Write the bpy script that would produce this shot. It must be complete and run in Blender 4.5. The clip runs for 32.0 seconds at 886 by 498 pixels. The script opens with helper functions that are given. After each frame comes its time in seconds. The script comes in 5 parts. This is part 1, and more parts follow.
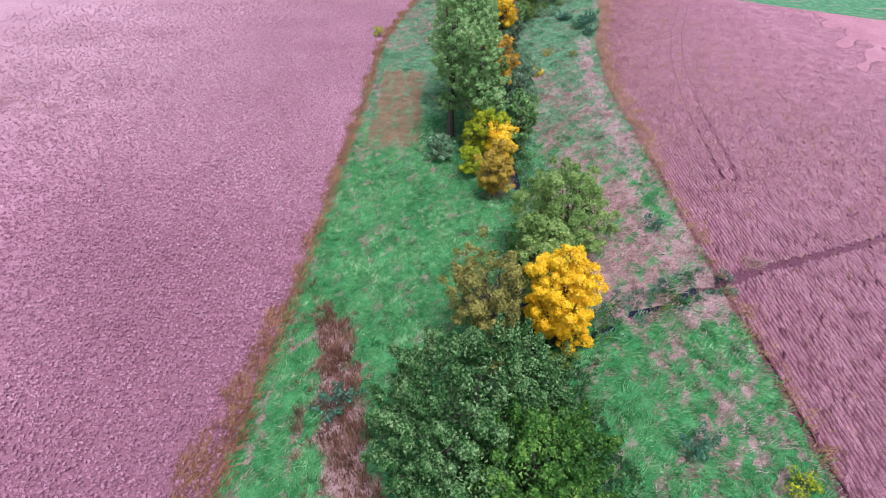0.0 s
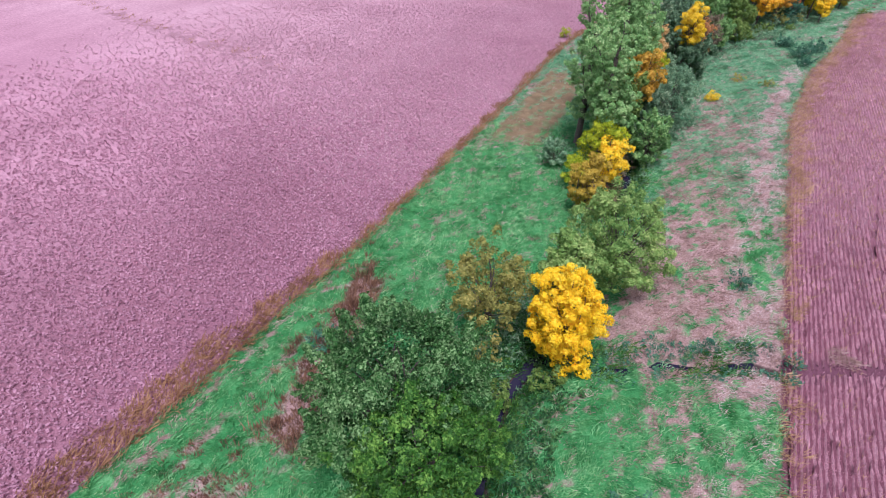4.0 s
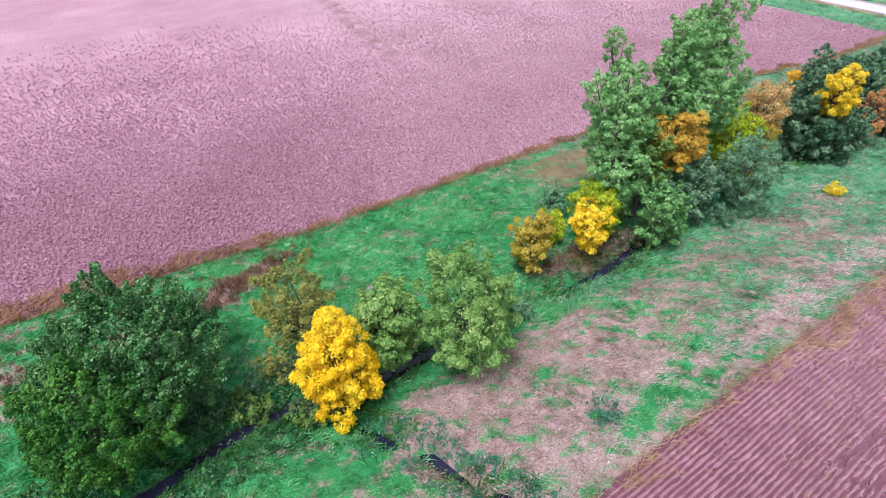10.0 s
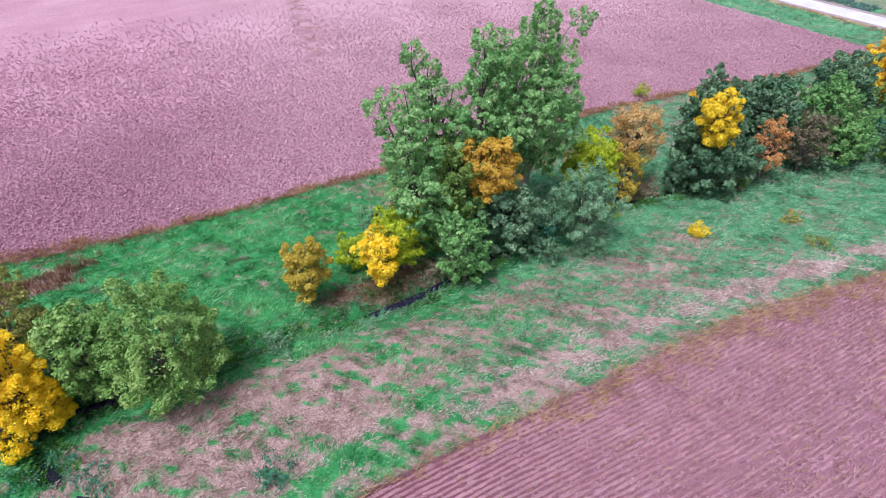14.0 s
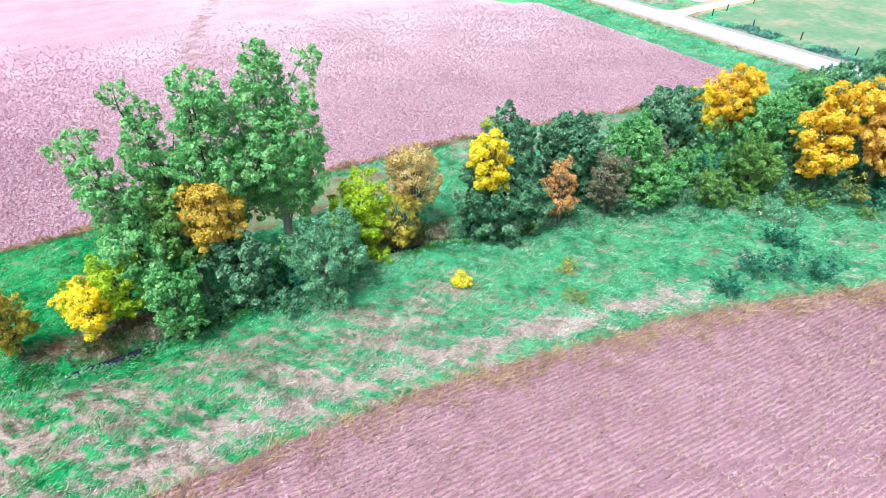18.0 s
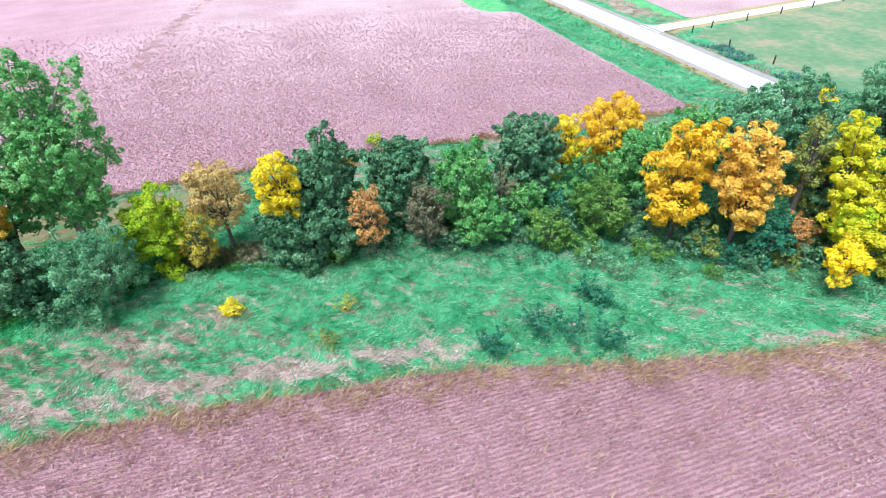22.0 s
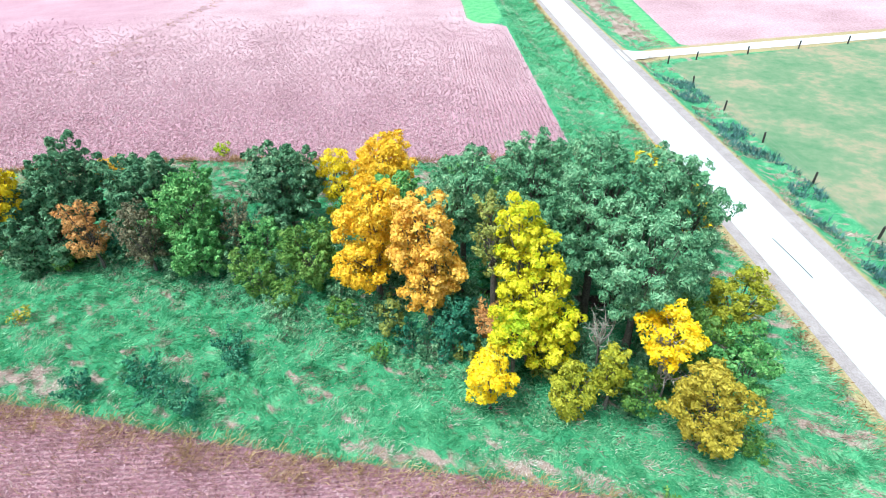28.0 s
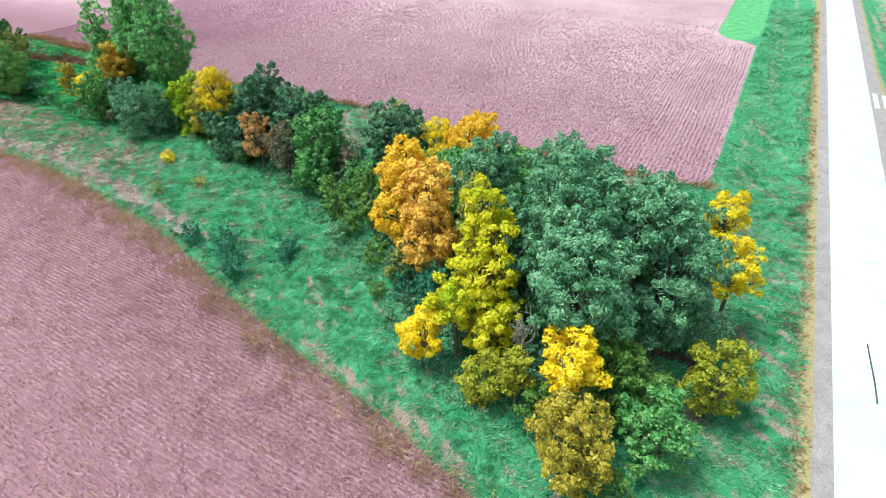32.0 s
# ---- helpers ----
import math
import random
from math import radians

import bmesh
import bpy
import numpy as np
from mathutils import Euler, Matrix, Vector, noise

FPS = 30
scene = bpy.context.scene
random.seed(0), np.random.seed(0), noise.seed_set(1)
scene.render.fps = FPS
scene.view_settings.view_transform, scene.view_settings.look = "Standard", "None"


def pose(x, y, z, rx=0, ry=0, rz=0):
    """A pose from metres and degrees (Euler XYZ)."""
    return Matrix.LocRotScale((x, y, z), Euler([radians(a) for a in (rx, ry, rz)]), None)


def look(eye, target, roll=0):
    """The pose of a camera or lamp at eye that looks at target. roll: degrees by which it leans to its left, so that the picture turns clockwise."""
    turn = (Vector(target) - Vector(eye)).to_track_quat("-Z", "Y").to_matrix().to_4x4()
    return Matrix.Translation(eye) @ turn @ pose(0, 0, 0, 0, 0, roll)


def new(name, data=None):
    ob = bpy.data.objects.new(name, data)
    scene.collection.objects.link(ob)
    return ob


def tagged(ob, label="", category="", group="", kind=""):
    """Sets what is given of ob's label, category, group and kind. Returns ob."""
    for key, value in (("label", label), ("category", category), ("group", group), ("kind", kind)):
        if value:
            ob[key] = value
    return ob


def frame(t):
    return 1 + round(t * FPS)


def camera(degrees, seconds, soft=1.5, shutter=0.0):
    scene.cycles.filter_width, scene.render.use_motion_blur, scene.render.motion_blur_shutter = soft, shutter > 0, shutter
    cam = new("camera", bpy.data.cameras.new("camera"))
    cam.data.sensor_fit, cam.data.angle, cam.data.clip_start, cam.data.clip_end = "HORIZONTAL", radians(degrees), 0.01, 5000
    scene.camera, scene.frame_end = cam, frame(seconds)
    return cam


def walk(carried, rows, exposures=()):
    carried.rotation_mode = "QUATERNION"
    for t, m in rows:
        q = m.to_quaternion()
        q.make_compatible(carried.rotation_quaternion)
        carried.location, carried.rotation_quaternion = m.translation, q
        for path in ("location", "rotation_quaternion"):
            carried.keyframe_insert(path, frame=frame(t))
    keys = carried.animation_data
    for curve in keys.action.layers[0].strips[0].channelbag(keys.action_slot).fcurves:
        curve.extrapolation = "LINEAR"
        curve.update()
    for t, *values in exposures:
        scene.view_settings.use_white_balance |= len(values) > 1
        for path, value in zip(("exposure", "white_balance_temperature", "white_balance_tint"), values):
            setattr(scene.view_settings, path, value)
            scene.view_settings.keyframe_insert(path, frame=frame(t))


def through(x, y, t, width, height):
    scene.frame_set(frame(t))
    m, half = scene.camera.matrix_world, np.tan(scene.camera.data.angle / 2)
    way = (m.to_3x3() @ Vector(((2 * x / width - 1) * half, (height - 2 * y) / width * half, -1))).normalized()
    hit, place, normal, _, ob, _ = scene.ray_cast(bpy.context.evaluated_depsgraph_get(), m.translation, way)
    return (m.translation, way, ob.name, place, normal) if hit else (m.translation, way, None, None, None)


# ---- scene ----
cam = camera(79.2, 32.0, soft=0.4)
METRES, EYE, TILT, LEAN, TURN = 164.0, 30.0, 0.0, 0.0, 0.1
ROWS = [
    (0.0, 0.0, 0.0, 0.0, 0.75, -39.35, -0.92),
    (0.5, 0.0092, -0.0019, 0.0005, 6.07, -39.43, -0.76),
    (1.0, 0.0184, -0.0036, 0.0007, 11.48, -39.45, -0.54),
    (1.5, 0.0276, -0.0047, 0.0008, 15.39, -39.48, -0.36),
    (2.0, 0.0369, -0.0048, 0.0009, 18.15, -39.46, -0.21),
    (2.5, 0.0465, -0.0035, 0.0011, 20.55, -39.47, -0.05),
    (4.5, 0.0872, 0.0127, 0.0017, 28.54, -39.42, 0.47),
    (5.0, 0.0978, 0.0189, 0.0022, 30.28, -39.39, 0.55),
    (5.5, 0.1086, 0.026, 0.0027, 32.66, -39.4, 0.66),
    (6.0, 0.1193, 0.0337, 0.0031, 34.67, -39.33, 0.74),
    (6.5, 0.1298, 0.0425, 0.0032, 36.83, -39.29, 0.81),
    (7.0, 0.14, 0.0522, 0.0033, 39.25, -39.24, 0.9),
    (7.5, 0.1498, 0.0631, 0.0034, 42.14, -39.17, 1.0),
    (8.0, 0.1591, 0.0749, 0.0033, 45.24, -39.14, 1.13),
    (8.5, 0.1678, 0.0875, 0.0029, 48.17, -39.04, 1.26),
    (9.0, 0.1757, 0.1011, 0.0028, 50.64, -39.01, 1.38),
    (9.5, 0.1831, 0.1153, 0.0027, 53.66, -38.89, 1.49),
    (10.0, 0.1899, 0.1305, 0.0026, 56.56, -38.82, 1.62),
    (10.5, 0.1961, 0.1462, 0.0023, 58.37, -38.75, 1.72),
    (11.0, 0.2021, 0.1624, 0.0016, 59.93, -38.64, 1.85),
    (11.5, 0.2078, 0.1789, 0.0009, 61.14, -38.59, 1.94),
    (12.0, 0.2133, 0.1955, 0.0004, 62.03, -38.56, 1.95),
    (12.5, 0.2187, 0.2122, -0.0001, 62.53, -38.55, 2.0),
    (13.0, 0.2243, 0.2289, -0.0005, 62.88, -38.5, 2.05),
    (13.5, 0.2301, 0.2459, -0.001, 63.15, -38.49, 2.12),
    (14.0, 0.2354, 0.2623, -0.0015, 63.33, -39.2, 2.08),
    (14.5, 0.2403, 0.2792, -0.0018, 63.65, -39.95, 2.13),
    (16.5, 0.2595, 0.3465, -0.0035, 63.91, -37.44, 2.26),
    (17.0, 0.2643, 0.3635, -0.0041, 63.77, -37.42, 2.32),
    (17.5, 0.2688, 0.3802, -0.0045, 64.26, -37.42, 2.31),
    (18.0, 0.2736, 0.3978, -0.0049, 64.61, -37.43, 2.4),
    (18.5, 0.278, 0.4149, -0.0053, 64.69, -37.44, 2.37),
    (19.0, 0.2824, 0.4324, -0.0059, 64.97, -37.42, 2.39),
    (19.5, 0.2868, 0.4503, -0.0065, 65.41, -37.34, 2.43),
    (20.0, 0.2908, 0.4682, -0.0068, 66.04, -37.36, 2.44),
    (20.5, 0.2946, 0.486, -0.0076, 67.09, -37.27, 2.48),
    (21.0, 0.2979, 0.5041, -0.0085, 68.77, -37.17, 2.53),
    (21.5, 0.3003, 0.5208, -0.009, 70.59, -37.07, 2.54),
    (22.0, 0.3025, 0.5391, -0.0093, 72.54, -36.99, 2.6),
    (22.5, 0.304, 0.5572, -0.0093, 74.5, -36.9, 2.63),
    (23.0, 0.3052, 0.5752, -0.0095, 76.56, -36.83, 2.67),
    (23.5, 0.3058, 0.5936, -0.0098, 78.47, -36.78, 2.7),
    (24.0, 0.3058, 0.6117, -0.0102, 80.08, -36.74, 2.7),
    (24.5, 0.3054, 0.6299, -0.0108, 81.64, -36.7, 2.72),
    (25.0, 0.3047, 0.6482, -0.0115, 83.1, -36.65, 2.76),
    (25.5, 0.3039, 0.6664, -0.0119, 83.95, -36.64, 2.81),
    (26.0, 0.3032, 0.6847, -0.0124, 84.46, -36.6, 2.85),
    (26.5, 0.3028, 0.7028, -0.0128, 84.85, -36.59, 2.86),
    (28.5, 0.3047, 0.7693, -0.0131, 89.18, -36.54, 2.75),
    (29.0, 0.3056, 0.7845, -0.0136, 91.45, -36.45, 2.75),
    (29.5, 0.3064, 0.7989, -0.0139, 93.72, -36.38, 2.76),
    (30.0, 0.307, 0.8127, -0.0142, 97.35, -36.28, 2.75),
    (30.5, 0.3069, 0.8262, -0.0148, 102.54, -36.09, 2.72),
    (31.0, 0.3062, 0.839, -0.0155, 108.37, -35.86, 2.68),
    (31.5, 0.3045, 0.8514, -0.0161, 114.15, -35.62, 2.61),
    (32.0, 0.3018, 0.8631, -0.0164, 119.56, -35.47, 2.55),
]
walk(cam, [(t, pose(0, 0, EYE, TILT, LEAN, TURN) @ pose(METRES * x, METRES * y, METRES * z, 90 + pitch, roll, yaw)) for t, x, y, z, yaw, pitch, roll in ROWS],
     exposures=[(0, 0.2, 5950, 34), (6.5, 0.22, 5900, 34), (9, 0.4, 5850, 18), (11, 0.38, 5850, 16), (12.5, 0.28, 5850, 23), (14.5, 0.34, 5800, 18), (17, 0.8, 5560, -2), (18, 0.99, 5470, -10), (19, 1.03, 5430, -12), (21, 0.88, 5470, -11), (24, 0.76, 5510, -9), (26.5, 0.84, 5540, -9), (30, 0.98, 5730, -15), (32, 0.6, 5780, -15)])


# ---------------------------------------------------------------- light
SUN_EL, SUN_AZ = 70.0, 150.0     # degrees; azimuth from north (+y), clockwise
world = bpy.data.worlds.new("overcast_sky")
scene.world = world
world.use_nodes = True
wn = world.node_tree
wn.nodes.clear()
sky = wn.nodes.new("ShaderNodeTexSky")
sky.sky_type, sky.sun_disc = "NISHITA", False
sky.sun_elevation, sky.sun_rotation = radians(SUN_EL), radians(SUN_AZ)
sky.air_density, sky.dust_density, sky.ozone_density = 1.0, 4.0, 0.6
soft = wn.nodes.new("ShaderNodeHueSaturation")      # cloud cover greys the blue
soft.inputs["Saturation"].default_value = 0.25
bg = wn.nodes.new("ShaderNodeBackground")
bg.inputs["Strength"].default_value = 0.105
wout = wn.nodes.new("ShaderNodeOutputWorld")
wn.links.new(sky.outputs[0], soft.inputs["Color"])
wn.links.new(soft.outputs[0], bg.inputs["Color"])
wn.links.new(bg.outputs[0], wout.inputs["Surface"])
sun = new("sun", bpy.data.lights.new("sun", "SUN"))
sun.data.energy, sun.data.angle, sun.data.color = 2.2, radians(20), (1.0, 0.96, 0.9)
a, e = radians(SUN_AZ), radians(SUN_EL)
sun.matrix_world = look((0, 0, 80), (-math.sin(a) * math.cos(e), -math.cos(a) * math.cos(e), 80 - math.sin(e)))

rng = np.random.default_rng(7)


# ---------------------------------------------------------------- materials
def lin(r, g, b):
    """A colour from 0..255 sRGB to linear."""
    return tuple((v / 255 / 12.92) if v / 255 < 0.04045 else ((v / 255 + 0.055) / 1.055) ** 2.4 for v in (r, g, b)) + (1.0,)


class Nodes:
    """A small helper that wires a node material."""

    def __init__(self, name):
        self.mat = bpy.data.materials.new(name)
        self.mat.use_nodes = True
        self.t = self.mat.node_tree
        self.t.nodes.clear()
        self.out = self.t.nodes.new("ShaderNodeOutputMaterial")

    def n(self, kind, **values):
        node = self.t.nodes.new("ShaderNode" + kind)
        for key, value in values.items():
            node.inputs[key.replace("_", " ")].default_value = value
        return node

    def link(self, a, b):
        self.t.links.new(a, b)

    def coords(self):
        return self.n("NewGeometry").outputs["Position"]

    def noise(self, scale, detail=3.0, rough=0.6, vector=None, dist=0.0):
        node = self.n("TexNoise", Scale=scale, Detail=detail, Roughness=rough, Distortion=dist)
        self.link(vector or self.coords(), node.inputs["Vector"])
        return node.outputs["Fac"]

    def ramp(self, fac, stops):
        node = self.t.nodes.new("ShaderNodeValToRGB")
        el = node.color_ramp.elements
        while len(el) < len(stops):
            el.new(0.5)
        for item, (p, c) in zip(el, stops):
            item.position, item.color = p, c
        self.link(fac, node.inputs[0])
        return node.outputs[0]

    def mix(self, fac, a, b, blend="MIX"):
        node = self.t.nodes.new("ShaderNodeMix")
        node.data_type, node.blend_type = "RGBA", blend
        for sock, value in ((node.inputs[0], fac), (node.inputs[6], a), (node.inputs[7], b)):
            if isinstance(value, (int, float, tuple)):
                sock.default_value = value
            else:
                self.link(value, sock)
        return node.outputs[2]

    def math(self, op, a, b=0.0, clamp=False):
        node = self.t.nodes.new("ShaderNodeMath")
        node.operation, node.use_clamp = op, clamp
        for sock, value in ((node.inputs[0], a), (node.inputs[1], b)):
            if isinstance(value, (int, float)):
                sock.default_value = value
            else:
                self.link(value, sock)
        return node.outputs[0]

    def step(self, value, lo, hi):
        node = self.n("MapRange")
        node.interpolation_type = "SMOOTHSTEP"
        node.inputs["From Min"].default_value, node.inputs["From Max"].default_value = lo, hi
        self.link(value, node.inputs["Value"])
        return node.outputs["Result"]

    def attr(self, name):
        node = self.t.nodes.new("ShaderNodeAttribute")
        node.attribute_name = name
        return node.outputs["Fac"]

    def bump(self, height, strength=0.5, dist=0.05):
        node = self.n("Bump", Strength=strength, Distance=dist)
        self.link(height, node.inputs["Height"])
        return node.outputs[0]

    def finish(self, colour, rough=0.8, normal=None, metal=0.0, spec=0.3):
        b = self.n("BsdfPrincipled", Roughness=rough, Metallic=metal)
        b.inputs["Specular IOR Level"].default_value = spec
        if isinstance(colour, tuple):
            b.inputs["Base Color"].default_value = colour
        else:
            self.link(colour, b.inputs["Base Color"])
        if normal is not None:
            self.link(normal, b.inputs["Normal"])
        self.link(b.outputs[0], self.out.inputs[0])
        return self.mat


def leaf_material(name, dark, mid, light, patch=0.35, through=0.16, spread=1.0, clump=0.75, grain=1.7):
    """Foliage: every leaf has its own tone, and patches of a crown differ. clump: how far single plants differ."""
    m = Nodes(name)
    rnd = m.n("NewGeometry").outputs["Random Per Island"]
    big = m.noise(patch, 2.0)
    fac = m.math("ADD", m.math("MULTIPLY", rnd, 0.55 * spread), m.math("MULTIPLY", m.math("SUBTRACT", big, 0.25), 0.9), clamp=True)
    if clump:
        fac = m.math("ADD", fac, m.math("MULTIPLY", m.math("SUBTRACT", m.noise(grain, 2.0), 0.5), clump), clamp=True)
    col = m.ramp(fac, [(0.0, dark), (0.5, mid), (1.0, light)])
    d = m.n("BsdfPrincipled", Roughness=0.55)
    d.inputs["Specular IOR Level"].default_value = 0.25
    tr = m.n("BsdfTranslucent")
    m.link(col, d.inputs["Base Color"])
    m.link(col, tr.inputs["Color"])
    sh = m.n("MixShader", Fac=through)
    m.link(d.outputs[0], sh.inputs[1])
    m.link(tr.outputs[0], sh.inputs[2])
    m.link(sh.outputs[0], m.out.inputs[0])
    return m.mat


def bark_material(name, dark, light):
    m = Nodes(name)
    n1 = m.noise(9.0, 5.0)
    col = m.ramp(n1, [(0.3, dark), (0.7, light)])
    return m.finish(col, 0.9, m.bump(n1, 0.6, 0.04))


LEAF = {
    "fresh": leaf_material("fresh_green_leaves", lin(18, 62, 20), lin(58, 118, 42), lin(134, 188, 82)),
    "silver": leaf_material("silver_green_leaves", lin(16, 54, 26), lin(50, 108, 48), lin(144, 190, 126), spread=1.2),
    # for the bank herbs: their green is deepened to include the shade there
    "maple": leaf_material("shade_dark_herb_leaves", lin(16, 54, 32), lin(42, 96, 52), lin(108, 156, 86)),
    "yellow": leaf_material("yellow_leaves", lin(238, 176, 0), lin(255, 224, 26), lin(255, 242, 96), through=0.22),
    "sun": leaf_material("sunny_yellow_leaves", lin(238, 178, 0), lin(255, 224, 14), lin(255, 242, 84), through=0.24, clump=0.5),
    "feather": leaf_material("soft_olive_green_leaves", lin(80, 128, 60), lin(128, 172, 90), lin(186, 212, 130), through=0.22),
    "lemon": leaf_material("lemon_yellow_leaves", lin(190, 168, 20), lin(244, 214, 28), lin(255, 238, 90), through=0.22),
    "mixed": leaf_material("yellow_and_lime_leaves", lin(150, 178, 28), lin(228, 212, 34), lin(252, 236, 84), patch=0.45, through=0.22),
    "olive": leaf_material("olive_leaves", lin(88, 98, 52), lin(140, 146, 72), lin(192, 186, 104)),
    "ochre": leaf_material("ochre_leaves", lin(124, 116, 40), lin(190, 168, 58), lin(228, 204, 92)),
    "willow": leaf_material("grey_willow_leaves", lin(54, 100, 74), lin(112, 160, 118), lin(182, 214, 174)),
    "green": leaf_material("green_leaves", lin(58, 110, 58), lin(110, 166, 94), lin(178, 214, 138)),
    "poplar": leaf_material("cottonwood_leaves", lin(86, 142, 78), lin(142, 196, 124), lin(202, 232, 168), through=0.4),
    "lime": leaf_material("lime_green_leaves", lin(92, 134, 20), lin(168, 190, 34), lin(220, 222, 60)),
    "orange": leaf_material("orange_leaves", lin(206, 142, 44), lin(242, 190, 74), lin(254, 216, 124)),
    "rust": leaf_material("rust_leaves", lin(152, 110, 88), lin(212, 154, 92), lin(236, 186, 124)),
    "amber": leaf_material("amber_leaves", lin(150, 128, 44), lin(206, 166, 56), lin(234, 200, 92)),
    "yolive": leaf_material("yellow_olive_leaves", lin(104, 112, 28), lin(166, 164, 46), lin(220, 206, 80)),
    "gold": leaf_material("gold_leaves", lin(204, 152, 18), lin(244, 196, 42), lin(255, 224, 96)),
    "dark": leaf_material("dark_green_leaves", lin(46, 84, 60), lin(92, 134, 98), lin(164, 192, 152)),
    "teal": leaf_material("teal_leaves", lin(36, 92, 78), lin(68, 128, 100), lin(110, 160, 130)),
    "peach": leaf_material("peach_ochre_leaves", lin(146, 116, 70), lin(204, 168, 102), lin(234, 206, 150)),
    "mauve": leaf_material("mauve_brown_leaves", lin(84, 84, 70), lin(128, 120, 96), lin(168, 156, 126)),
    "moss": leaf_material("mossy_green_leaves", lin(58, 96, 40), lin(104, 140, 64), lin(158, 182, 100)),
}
BARK = bark_material("grey_bark", lin(62, 58, 60), lin(132, 122, 116))
PALE_BARK = bark_material("pale_bark", lin(120, 112, 108), lin(196, 188, 180))

# The crop, dry and pinkish, and the grasses
CROP_L = leaf_material("dry_crop_leaves", lin(160, 116, 134), lin(196, 152, 170), lin(216, 178, 194), patch=0.08, through=0.3, clump=0.5, grain=2.6)
CROP_P = leaf_material("paler_crop_leaves", lin(180, 142, 154), lin(208, 172, 184), lin(228, 200, 210), patch=0.08, through=0.35, clump=0.4, grain=2.6)
CROP_N = leaf_material("dull_row_crop_leaves", lin(154, 118, 130), lin(194, 156, 168), lin(216, 182, 194), patch=0.08, through=0.2, clump=0.6, grain=2.6)
CROP_R = leaf_material("dry_row_crop_leaves", lin(152, 108, 120), lin(198, 152, 166), lin(228, 194, 202), patch=0.08, through=0.2, clump=0.7, grain=2.6)
STALK = leaf_material("straw_stalks", lin(142, 114, 84), lin(194, 162, 122), lin(230, 206, 166), patch=0.3, through=0.2, clump=0.8, grain=2.6)
EDGE = leaf_material("ochre_weeds", lin(118, 86, 62), lin(170, 132, 98), lin(208, 172, 132), patch=0.3, through=0.2, clump=0.6, grain=2.6)
GRASS = leaf_material("meadow_grass", lin(40, 126, 68), lin(100, 182, 116), lin(182, 230, 168), patch=0.25, through=0.25, clump=1.1, grain=2.6)
TUSSOCK = leaf_material("long_laid_grass", lin(34, 118, 60), lin(104, 186, 120), lin(196, 234, 182), patch=0.5, through=0.3, clump=1.5, spread=0.6, grain=1.3)
GRASS_N = leaf_material("pale_meadow_grass", lin(66, 134, 92), lin(124, 184, 142), lin(200, 230, 194), patch=0.25, through=0.28, clump=1.0, grain=2.6)
TUSSOCK_N = leaf_material("pale_laid_grass", lin(60, 126, 86), lin(126, 188, 144), lin(208, 234, 202), patch=0.5, through=0.3, clump=1.3, spread=0.6, grain=1.3)
STRAW = leaf_material("dry_grass", lin(122, 98, 90), lin(182, 155, 145), lin(229, 212, 204), patch=0.3, through=0.25, clump=0.8, grain=2.6)
PALE_STRAW = leaf_material("bleached_grass", lin(158, 138, 134), lin(214, 196, 192), lin(250, 242, 240), patch=0.3, through=0.25, clump=0.8, grain=2.6)
TANGLE = leaf_material("tangled_crop_straw", lin(148, 110, 114), lin(198, 158, 160), lin(234, 206, 206), patch=0.3, through=0.22, clump=0.7, grain=2.6)
WEED = leaf_material("brown_weeds", lin(84, 62, 50), lin(140, 106, 86), lin(196, 162, 132), patch=0.5, clump=0.9, through=0.2, grain=2.6)
REED = leaf_material("blue_green_reeds", lin(62, 96, 102), lin(98, 134, 134), lin(146, 176, 168), patch=0.3)


